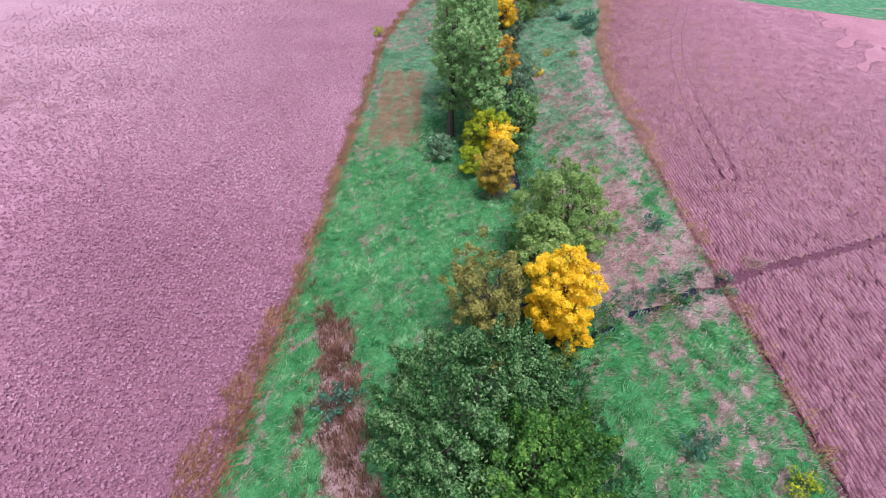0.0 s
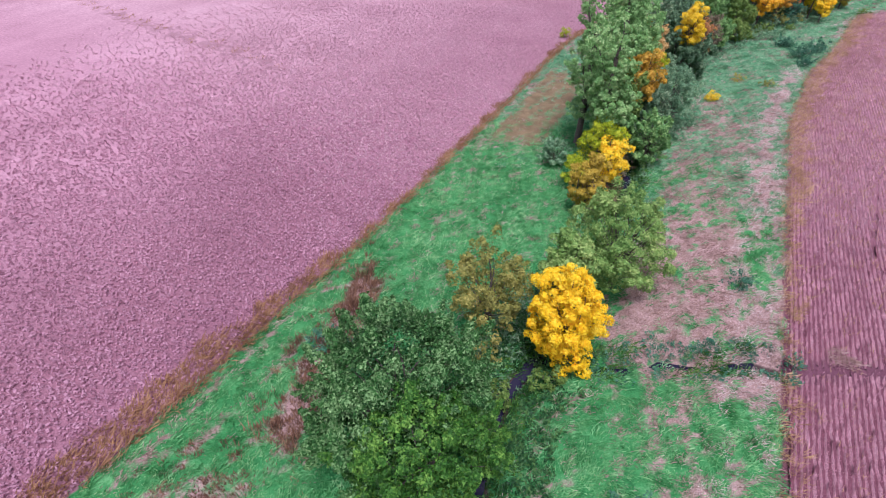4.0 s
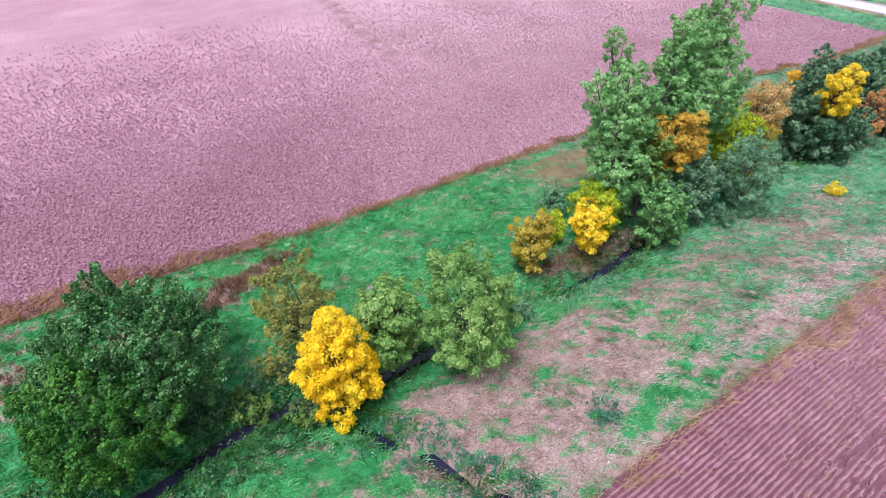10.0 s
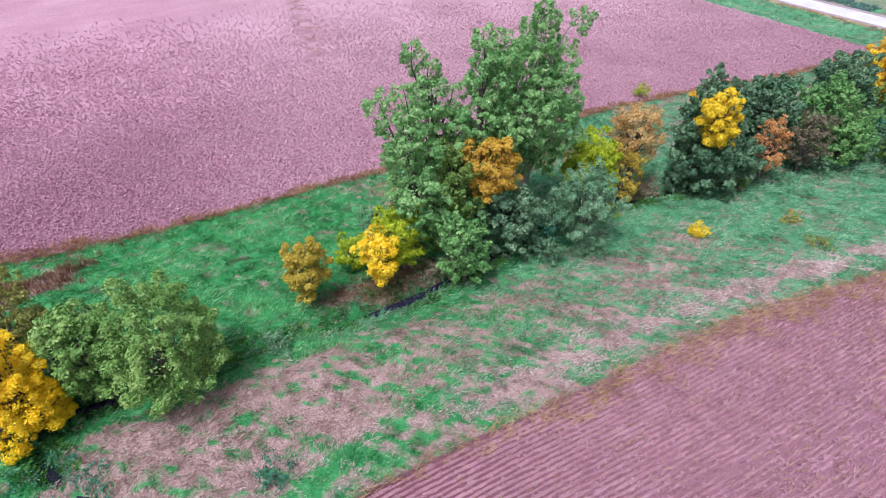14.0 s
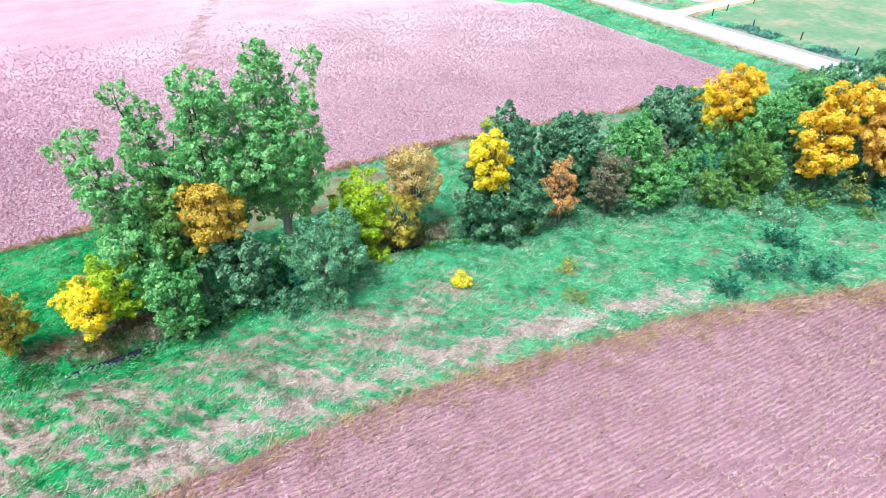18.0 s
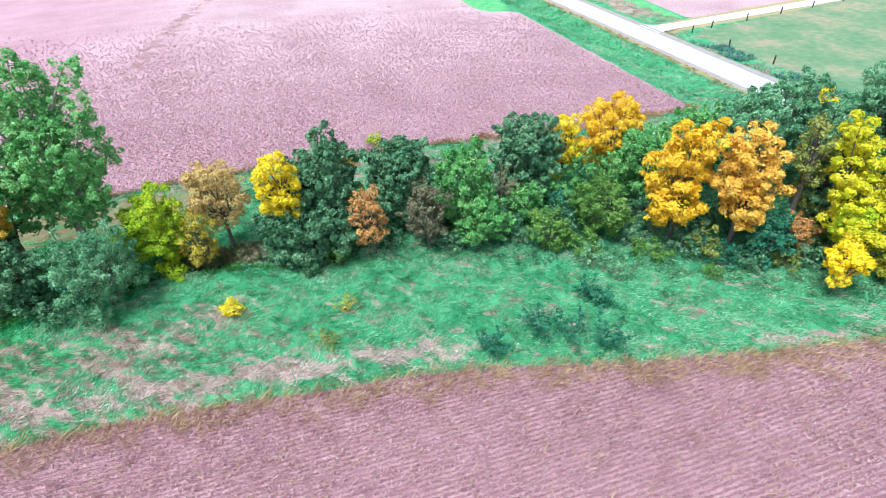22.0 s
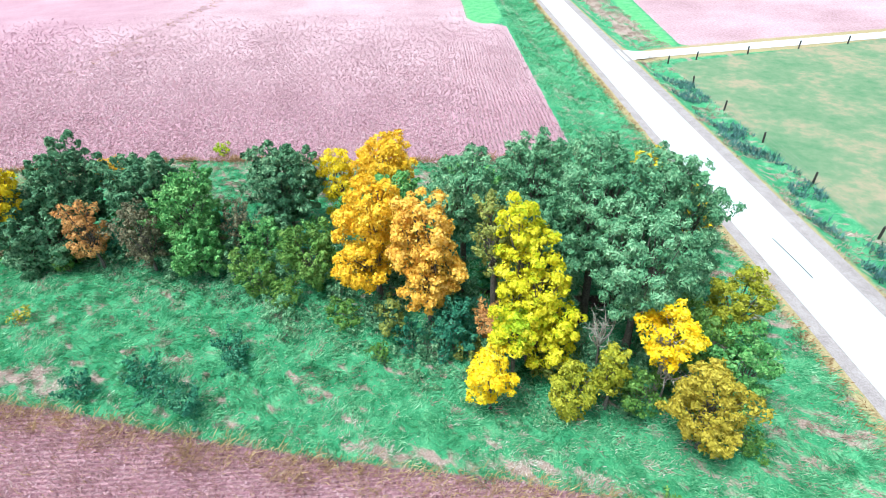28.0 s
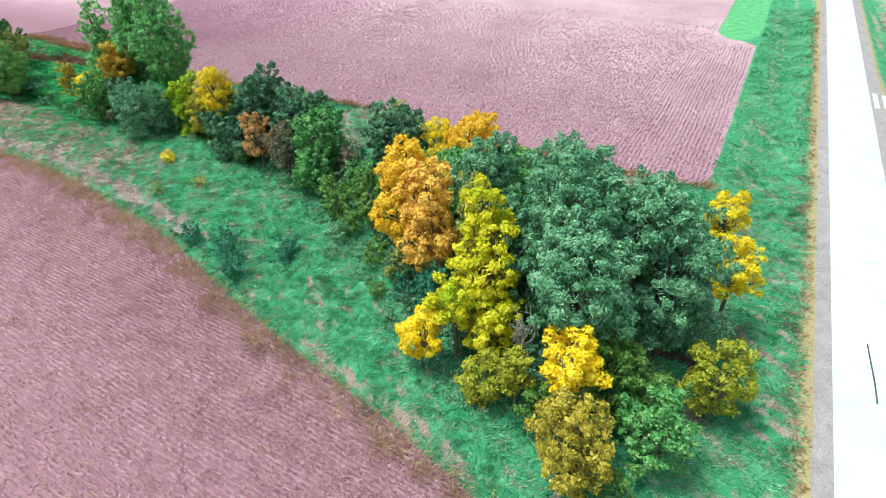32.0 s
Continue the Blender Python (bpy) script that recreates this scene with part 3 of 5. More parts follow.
# ---------------------------------------------------------------- plants
def ridges(x0, x1, y0, y1, row, top, half, seed, far, along_x=False):
    """The closed canopy of each drilled row: low crumpled ridges out to the distance far, as triangles."""
    r = np.random.default_rng(seed)
    a = np.arange(y0, y1, row) if along_x else np.arange(x0, x1, row)
    b = np.arange(x0, x1, 0.4) if along_x else np.arange(y0, y1, 0.4)
    A, B = np.meshgrid(a, b, indexing="ij")
    A = A + 0.10 * waves(A * 0.2, B, 31.0)
    co = []
    for s, h in ((-1, 0), (0, 1), (1, 0)):
        q = A + s * half * r.uniform(0.75, 1.25, A.shape) + r.normal(0, 0.03, A.shape)
        p = B + r.normal(0, 0.06, A.shape)
        X, Y = (p, q) if along_x else (q, p)
        co.append(np.stack([X, Y, height(X, Y) + (top * (1 - 0.4 * sstep(Y, 56, 86)) * r.uniform(0.6, 1.2, A.shape) if h else -0.02)], -1))
    co = np.stack(co, 2)
    n, m = A.shape
    i = np.arange(n * m * 3).reshape(n, m, 3)
    q = np.concatenate([np.stack([i[:, :-1, k], i[:, 1:, k], i[:, 1:, k + 1], i[:, :-1, k + 1]], -1).reshape(-1, 4) for k in (0, 1)])
    co = co.reshape(-1, 3)
    c = co[q].mean(1)
    ok = (field_in(c[:, 0], c[:, 1]) > 0.45) & (away(c[:, 0], c[:, 1]) < far + 6 * waves(c[:, 0], c[:, 1], 9.0)) & (seg_dist(c[:, 0], c[:, 1], GULLY) > 0.9)
    ok &= (np.abs(seg_dist(c[:, 0], c[:, 1], TRACK) - 0.9) > 0.14) & (seg_dist(c[:, 0], c[:, 1], SIDE) > 0.4)
    q = q[ok]
    return co, np.concatenate([q[:, [0, 1, 2]], q[:, [0, 2, 3]]])


def blades(name, x, y, z, tall, wide, lean, count, material, seed, spread=0.1, comb=0.0, flop=0.0):
    """Tufts: each place gets a few slender blades, every one a leaning sliver. comb: how far neighbours lean the same way; flop: how far tips lie over."""
    r = np.random.default_rng(seed)
    n = len(x) * count
    bx, by, bz = (np.repeat(v, count) for v in (x, y, z))
    h = np.repeat(tall, count) * r.uniform(0.5, 1.2, n)
    w = wide * r.uniform(0.6, 1.4, n)
    az = r.uniform(-np.pi, np.pi, n) * (1 - comb) + comb * (0.6 + 2.2 * waves(bx, by, 9.0, 11) + 1.3 * waves(bx, by, 2.6, 12))
    dx, dy = np.cos(az), np.sin(az)
    ln = h * lean * r.uniform(0.2, 1.5, n)
    bx, by = bx + r.normal(0, 1, n) * spread, by + r.normal(0, 1, n) * spread
    b = np.stack([bx, by, bz - 0.03], 1)
    tw = az + np.pi / 2 + r.normal(0, 0.6, n)
    side = np.stack([np.cos(tw), np.sin(tw), 0 * tw], 1) * (w / 2)[:, None]
    tip = b + np.stack([dx * ln, dy * ln, h * (1 - flop * r.uniform(0, 1, n))], 1)
    mid = b + (tip - b) * 0.3
    if flop > 0.3:
        # broad in the middle, bent over at the tip
        co = np.stack([b, b + (tip - b) * 0.55 + side + np.array([0, 0, 0.05]), tip], 1).reshape(-1, 3)
    else:
        co = np.stack([mid - side, mid + side, tip], 1).reshape(-1, 3)
    return raw_mesh(name, co, np.arange(3 * n).reshape(n, 3), material)


def leaf_mesh(name, P, N, size, slim, droop, material, r):
    n = len(P)
    nn = N + r.normal(0, 0.42, (n, 3)) + np.array([0, 0, 0.2])
    nn /= np.linalg.norm(nn, axis=1)[:, None]
    t = r.normal(0, 1, (n, 3)) + np.array([0, 0, -droop])
    t -= nn * np.sum(t * nn, 1)[:, None]
    t /= np.linalg.norm(t, axis=1)[:, None] + 1e-9
    b = np.cross(nn, t)
    L = (size * r.uniform(0.6, 1.4, n))[:, None]
    W = L * slim
    co = np.stack([P - t * L * 0.4 - b * W * 0.6, P - t * L * 0.4 + b * W * 0.6, P + t * L * 0.6 - nn * L * 0.1], 1).reshape(-1, 3)
    return raw_mesh(name, co, np.arange(3 * n).reshape(n, 3), material)


def scatter(x0, x1, y0, y1, per_m2, seed):
    r = np.random.default_rng(seed)
    n = int((x1 - x0) * (y1 - y0) * per_m2)
    return r.uniform(x0, x1, n), r.uniform(y0, y1, n), r


def stuff(name, mesh, label, category):
    return tagged(new(name, mesh), label, category, kind="stuff")


def crop_rows(x0, x1, y0, y1, row, gap, seed, along_x=False):
    """Plants in drilled rows with gaps and wander."""
    r = np.random.default_rng(seed)
    a = np.arange(y0, y1, row) if along_x else np.arange(x0, x1, row)
    b = np.arange(x0, x1, gap) if along_x else np.arange(y0, y1, gap)
    A, B = np.meshgrid(a, b)
    A, B = A.ravel(), B.ravel()
    A = A + r.normal(0, 0.03, len(A)) + 0.10 * waves(A * 0.2, B, 31.0)
    B = B + r.uniform(-gap, gap, len(B)) * 0.6
    return (B, A, r) if along_x else (A, B, r)


def crop(name, px, py, r, material, tall, label, seed, near, far, lean=0.35, count=6, inset=0.35, leafy=0.0):
    """Full stand near the meadow, thinning to single plants with distance from it."""
    rim = np.clip((away(px, py) - near) / (far - near), 0, 1)
    keep = r.uniform(0, 1, len(px)) < 0.96 * (1 - rim) ** 1.4
    keep &= (field_in(px, py) > inset + 0.3 * waves(px, py, 3.7)) & (seg_dist(px, py, GULLY) > 0.8 + 0.7 * waves(px, py, 4.0, 2))
    keep &= creek_dist(px, py) > 1.1
    keep &= (seg_dist(px, py, SIDE) > 0.6 + 0.5 * waves(px, py, 4.0, 9)) | (r.uniform(0, 1, len(px)) < 0.4)      # swale
    keep &= np.abs(seg_dist(px, py, TRACK) - 0.9) > 0.16                                                     # wheel tracks
    keep &= (waves(px, py, 1.3, 14) + 0.7 * waves(px, py, 0.6, 15) < 1.15) | (r.uniform(0, 1, len(px)) < 0.25)  # gaps in the stand
    px, py = px[keep], py[keep]
    h = tall * (1 + 0.16 * waves(px, py, 11.0, 4) + 0.10 * waves(px, py, 2.7, 6)) * r.uniform(0.75, 1.2, len(px))
    if leafy:
        # each plant a small dome of bent leaves
        n = len(px) * count
        q = r.normal(0, 1, (n, 3)) + np.array([0, 0, 0.7])
        q[:, 2] = np.abs(q[:, 2])
        q /= np.linalg.norm(q, axis=1)[:, None]
        P = np.stack([np.repeat(px, count), np.repeat(py, count), np.repeat(height(px, py), count)], 1)
        P = P + q * (np.repeat(h, count) * r.uniform(0.6, 1.0, n))[:, None] * np.array([0.5, 0.5, 1.0])
        return stuff(name, leaf_mesh(name, P, q, leafy, 0.55, 0.3, material, r), label, "crop")
    return stuff(name, blades(name, px, py, height(px, py), h, 0.075, lean, count, material, seed, 0.06), label, "crop")


def rows(name, made, label):
    return stuff(name, raw_mesh(name, made[0], made[1], CANOPY), label, "crop")


ROW = 0.33
px, py, r = crop_rows(-92, -6, -6, 141, 0.36, 0.29, 11)
main = py < 127 + r.normal(0, 3, len(py))
px, py = px[main], py[main]
south = py < 46 + r.normal(0, 7, len(py))
crop("crop_field", px[south], py[south], r, CROP_L, 0.34, "dense field of ripe dry crop, dusty pink", 12, 20, 82, 0.9, 6, leafy=0.22)
crop("crop_field", px[~south], py[~south], r, CROP_P, 0.3, "paler northern part of the dry crop field", 10, 16, 78, 0.9, 5, leafy=0.24)
px, py, r = crop_rows(-92, -6, 118, 141, 0.5, 0.21, 13, along_x=True)
edge = py > 127 + r.normal(0, 3, len(py))
crop("headland_crop", px[edge], py[edge], r, CROP_P, 0.32, "headland plants of dry pink crop beside the road verge", 14, 16, 78, 0.9, 5, leafy=0.24)
px, py, r = crop_rows(22, 62, 2, 142, ROW, 0.27, 15)
south = py < 50 + r.normal(0, 4, len(py))
crop("row_crop_field", px[south], py[south], r, CROP_R, 0.24, "dry pink crop standing in clear straight rows", 16, 18, 40, 0.2, 4)
crop("row_crop_field", px[~south], py[~south], r, CROP_N, 0.36, "leafy dry mauve crop closing over its rows", 17, 18, 46, 0.3, 3, leafy=0.15)
rows("crop_rows", ridges(22, 76, 2, 142, ROW, 0.24, 0.084, 19, 46), "leafy tops of straight drilled crop rows")

# taller ochre weeds along both field edges and scattered in the rows
px, py, r = scatter(22, 37, 8, 140, 13.0, 21)
inside = px - line_x(py, RIGHT)
reach = 0.6 + 1.2 * sstep(py, 46, 62) + (0.5 + 0.5 * sstep(py, 46, 62)) * waves(px, py, 4.0, 3)
keep = (inside > -0.1) & (inside < reach) & (field_in(px, py) > -0.2) & (r.uniform(0, 1, len(px)) < 0.25 + 0.15 * sstep(py, 60, 80) + 0.5 * (waves(px, py, 1.7, 5) > 0.2))
px, py = px[keep], py[keep]
stuff("field_edge_weeds", blades("field_edge_weeds", px, py, height(px, py) + 0.1, r.uniform(0.5, 0.8, len(px)), 0.065, 0.95, 7, STALK, 22, 0.2, 0.2, 0.35),
      "tall ochre straw stalks along the field edge", "weeds")
px, py, r = scatter(22, 37, 8, 140, 9.0, 27)
inside = px - line_x(py, RIGHT)
keep = (inside > -0.2) & (inside < 1.0 + 0.7 * waves(px, py, 7.0, 3)) & (field_in(px, py) > -0.3) & (r.uniform(0, 1, len(px)) < 0.35)
px, py = px[keep], py[keep]
stuff("field_edge_weeds", blades("field_edge_weeds", px, py, height(px, py), r.uniform(0.35, 0.7, len(px)), 0.06, 0.95, 6, STALK, 28, 0.14, 0.2, 0.35),
      "short straw-coloured weeds along the row crop's edge", "weeds")
px, py, r = scatter(23, 48, 12, 138, 3.0, 23)
clump = waves(px, py, 6.0, 8) + 0.6 * waves(px, py, 2.2, 9)
keep = (r.uniform(0, 1, len(px)) < 0.10 + (0.16 + 0.4 * (clump > 0.9)) * sstep(py, 36, 56)) & (field_in(px, py) > 0.5)
px, py = px[keep], py[keep]
stuff("field_weeds", blades("field_weeds", px, py, height(px, py) + 0.1, r.uniform(0.4, 0.75, len(px)), 0.05, 0.7, 6, STALK, 24, 0.24, 0.2, 0.25),
      "straw-coloured weed stalks standing among crop rows", "weeds")
px, py, r = scatter(22, 60, 40, 142, 11.0, 63)
inside = px - line_x(py, RIGHT)
tang = np.exp(-(inside / 8.0) ** 2) * 0.8 + 0.3 * sstep(waves(px, py, 7.0, 18) + 0.6 * waves(px, py, 2.4, 19), 0.6, 1.2)
keep = (r.uniform(0, 1, len(px)) < np.clip(tang, 0.03, 1) * sstep(py, 50, 74)) & (field_in(px, py) > 0.2)
px, py = px[keep], py[keep]
stuff("tangled_straw", blades("tangled_straw", px, py, height(px, py) + 0.12, r.uniform(0.4, 0.65, len(px)), 0.06, 0.55, 6, TANGLE, 64, 0.2, 0.2, 0.2),
      "tangled pinkish straw lying over the crop rows", "crop")
px, py, r = scatter(-18, -5, -6, 141, 14.0, 25)
inside = line_x(py, LEFT) - px
keep = (inside > -0.4) & (inside < 0.6 + 2.0 * (1 - sstep(py, 12, 36)) + 0.5 * waves(px, py, 5.0)) & (field_in(px, py) > -0.5)
px, py = px[keep], py[keep]
stuff("field_edge_weeds", blades("field_edge_weeds", px, py, height(px, py), r.uniform(0.5, 0.9, len(px)), 0.07, 0.9, 7, EDGE, 26, 0.12, 0.3, 0.4),
      "brown and ochre weeds along the crop's edge", "weeds")

px, py, r = scatter(-120, -42, 56, 90, 2.2, 73)
d = seg_dist(px, py, GULLY)
keep = (d < 2.6) & (waves(px, py, 5.0, 24) + 0.7 * waves(px, py, 2.0, 25) > 0.35 + 0.3 * d) & (field_in(px, py) > 1)
px, py = px[keep], py[keep]
stuff("gully_weeds", blades("gully_weeds", px, py, height(px, py) + 0.1, r.uniform(0.3, 0.6, len(px)), 0.09, 0.9, 6, EDGE, 74, 0.3, 0.2, 0.35),
      "patches of dead brown weeds along a wet line in the crop", "weeds")

# meadow grass, dry grass and weeds
px, py, r = scatter(-14, 42, -6, 149.3, 12.0, 31)
d, c, f = dryness(px, py), creek_dist(px, py), field_in(px, py)
wet = d + r.normal(0, 0.04, len(px))
ok = (f < 0.1) & (c > 1.0)
k = ok & (wet < 0.5) & (bareness(px, py) < 0.5 + r.normal(0, 0.15, len(px)))
gz = height(px, py)
tall = 0.26 + 0.12 * np.clip(waves(px, py, 4.3, 9), -0.8, 1)
dead = ((np.abs(px + 9.3 + (py - 31) * 0.26) < 3.0) & (py > 10) & (py < 33)) | (np.hypot(px + 6, py - 6.5) < 5)
north = py > np.where(px > 9, 52, 64) + 9 * waves(px, py, 14.0, 23) + r.normal(0, 3, len(px))
stuff("meadow_grass", blades("meadow_grass", px[k & ~north], py[k & ~north], gz[k & ~north], tall[k & ~north], 0.06, 1.0, 6, GRASS, 32, 0.14, 0.6, 0.4),
      "lush deep green meadow grass, uneven and laid over", "grass")
stuff("meadow_grass", blades("meadow_grass", px[k & north], py[k & north], gz[k & north], tall[k & north], 0.06, 1.0, 6, GRASS_N, 30, 0.14, 0.6, 0.4),
      "paler blue-green meadow grass, uneven and laid over", "grass")
k = ok & (wet >= 0.40) & (bareness(px, py) < 0.4 + r.normal(0, 0.1, len(px))) & ~dead & (r.uniform(0, 1, len(px)) < 0.8)
pale = np.abs(px - line_x(py, RIGHT) + 2.2) < 1.9 + 0.5 * waves(px, py, 4.0, 13)
stuff("dry_grass", blades("dry_grass", px[k & ~pale], py[k & ~pale], gz[k & ~pale], tall[k & ~pale] * 0.9, 0.06, 1.1, 9, STRAW, 33, 0.16, 0.45, 0.5),
      "flattened mauve-brown dry grass", "grass")
stuff("bleached_grass", blades("bleached_grass", px[k & pale], py[k & pale], gz[k & pale], tall[k & pale], 0.065, 1.1, 9, PALE_STRAW, 43, 0.16, 0.45, 0.5),
      "flattened bleached grass along the field's edge", "grass")
tuft = (r.uniform(0, 1, len(px)) < 0.2) & ok & (bareness(px, py) < 0.5)
k = tuft & (wet < 0.46)
for where, material, seed in ((k & ~north, TUSSOCK, 65), (k & north, TUSSOCK_N, 67)):
    stuff("grass_tussocks", blades("grass_tussocks", px[where], py[where], gz[where] + 0.05, 0.3 + 0.3 * tall[where], 0.095, 1.3, 14, material, seed, 0.24, 0.8, 0.6),
          "long green grass combed over into tussocks", "grass")
k = tuft & (wet >= 0.44) & ~dead
stuff("straw_tussocks", blades("straw_tussocks", px[k], py[k], gz[k] + 0.05, 0.2 + 0.3 * tall[k], 0.085, 1.1, 14, STRAW, 66, 0.22, 0.5, 0.5),
      "long dead grass combed over into tussocks", "grass")
k = ok & (wet >= 0.46) & dead
stuff("brown_weeds", blades("brown_weeds", px[k], py[k], gz[k], tall[k] * np.where(py[k] > 12, 2.6, 1.3), 0.06, 0.5, 14, WEED, 34, 0.15),
      "bank of tall dead brown weeds in the meadow", "weeds")
px, py, r = scatter(-100, -14, 140.6, 149.0, 8.0, 35)
k = field_in(px, py) < 0
stuff("verge_grass", blades("verge_grass", px[k], py[k], height(px, py)[k], r.uniform(0.2, 0.45, k.sum()), 0.12, 0.9, 6, GRASS_N, 36, 0.15, 0.6, 0.4),
      "green grass in the roadside ditch", "grass")
px, py, r = scatter(-34, 30, 158.6, 162.2, 7.0, 37)
k = (waves(px * 0.5, py, 7.0, 2) > 0.15) & (r.uniform(0, 1, len(px)) < sstep(px, -34, -28))
stuff("reeds", blades("reeds", px[k], py[k], height(px, py)[k], r.uniform(0.4, 0.9, k.sum()), 0.12, 0.6, 7, REED, 38, 0.15),
      "blue-green reeds in the ditch along the fence", "reeds")
px, py, r = scatter(-40, 30, 157.6, 162.4, 5.0, 39)
k = waves(px * 0.6, py, 6.0, 5) > 0.1
stuff("verge_grass", blades("verge_grass", px[k], py[k], height(px, py)[k], r.uniform(0.2, 0.5, k.sum()), 0.12, 0.9, 6, STRAW, 40, 0.15, 0.5, 0.4),
      "pale dry grass beside the gravel road", "grass")
px, py, r = scatter(-95, 42, 147.8, 149.7, 6.0, 45)
k = py > 148.6 + 0.5 * waves(px, py, 6.0, 3)
stuff("verge_straw", blades("verge_straw", px[k], py[k], height(px, py)[k], r.uniform(0.2, 0.45, k.sum()), 0.1, 0.9, 7, EDGE, 46, 0.15, 0.3, 0.4),
      "tan dry grass along the gravel's edge", "grass")
px, py, r = scatter(-95, -14, 141.0, 148.6, 3.0, 47)
k = waves(px, py, 5.0, 3) + 0.6 * waves(px, py, 1.9, 4) > 0.85
stuff("ditch_straw", blades("ditch_straw", px[k], py[k], height(px, py)[k], r.uniform(0.2, 0.45, k.sum()), 0.1, 1.1, 8, STRAW, 48, 0.2, 0.6, 0.5),
      "pale dead grass in the roadside ditch", "grass")
px, py, r = scatter(-100, -44, 160.4, 166.0, 5.0, 75)
k = waves(px, py, 4.0, 27) + 0.6 * waves(px, py, 1.6, 28) > -0.2
stuff("rough_grass", blades("rough_grass", px[k], py[k], height(px, py)[k], r.uniform(0.25, 0.5, k.sum()), 0.12, 1.0, 7, STRAW, 76, 0.2, 0.4, 0.4),
      "rough brown grass beyond the gravel road", "grass")
px, py, r = scatter(25.7, 27.3, 34.6, 35.9, 12.0, 49)
stuff("lodged_crop", blades("lodged_crop", px, py, height(px, py) + 0.2, r.uniform(0.3, 0.5, len(px)), 0.06, 1.4, 12, STRAW, 50, 0.2, 0.5, 0.5),
      "flattened pale patch of crop", "crop")
px, py, r = scatter(3.5, 9, 44, 84, 20.0, 71)
k = (bareness(px, py) > 0.3 + r.normal(0, 0.08, len(px))) & (creek_dist(px, py) > 0.55)
stuff("bank_straw", blades("bank_straw", px[k], py[k], height(px, py)[k], r.uniform(0.3, 0.6, k.sum()), 0.06, 0.8, 8, WEED, 72, 0.15, 0.5, 0.3),
      "dead brown grass hanging down the creek's bank", "grass")
# leafy growth on the creek banks
px, py, r = scatter(0, 26, 2, 128, 11.0, 41)
c = creek_dist(px, py)
k = ((c > 0.55) | ((c > 0.12) & (waves(px, py, 3.3, 7) > 0.35))) & (c < 2.3) & (field_in(px, py) < 0) & (waves(px, py, 8.0, 7) > -0.35)
stuff("bank_weeds", blades("bank_weeds", px[k], py[k], height(px, py)[k], r.uniform(0.25, 0.6, k.sum()), 0.09, 1.0, 12, LEAF["fresh"], 42, 0.2, 0.2, 0.4),
      "leafy green weeds over the creek banks", "weeds")


px, py, r = scatter(-13, 42, -6, 141, 5.0, 53)
ok = (field_in(px, py) < -0.2) & (creek_dist(px, py) > 1.2) & (waves(px, py, 3.1, 21) + 0.8 * waves(px, py, 1.1, 22) > 0.55)
px, py = px[ok], py[ok]
stuff("pale_strands", blades("pale_strands", px, py, height(px, py) + 0.1, r.uniform(0.1, 0.22, len(px)), 0.045, 1.3, 5, STRAW, 54, 0.16, 0.25, 0.5),
      "thin bleached grass blades lying over the green meadow", "grass")


# ---------------------------------------------------------------- trees
def tube_part(name, p0, p1, r0, r1, material, parent, bend=0.0, seed=0, sides=7, rings=5):
    """A tapered, slightly crooked limb from p0 to p1, in the parent's own space."""
    r = np.random.default_rng(seed)
    p0, p1 = np.array(p0, float), np.array(p1, float)
    axis = p1 - p0
    u = np.cross(axis, (0.3, 0.9, 0.2))
    u /= np.linalg.norm(u) + 1e-9
    v = np.cross(axis, u)
    v /= np.linalg.norm(v) + 1e-9
    w1, w2 = r.normal(0, bend, 2)
    co = []
    for i in range(rings):
        t = i / (rings - 1)
        c = p0 + axis * t + (u * w1 + v * w2) * math.sin(t * math.pi)
        rad = (r0 + (r1 - r0) * t) * (1.25 if i == 0 else 1.0)
        for s in range(sides):
            a = 6.2832 * s / sides
            co.append(c + (u * math.cos(a) + v * math.sin(a)) * rad * (1 + 0.12 * r.normal()))
    f = [(i * sides + s, i * sides + (s + 1) % sides, (i + 1) * sides + (s + 1) % sides, (i + 1) * sides + s)
         for i in range(rings - 1) for s in range(sides)]
    ob = new(name, raw_mesh(name, np.array(co), np.array(f), material, smooth=True))
    ob.parent = parent
    return ob


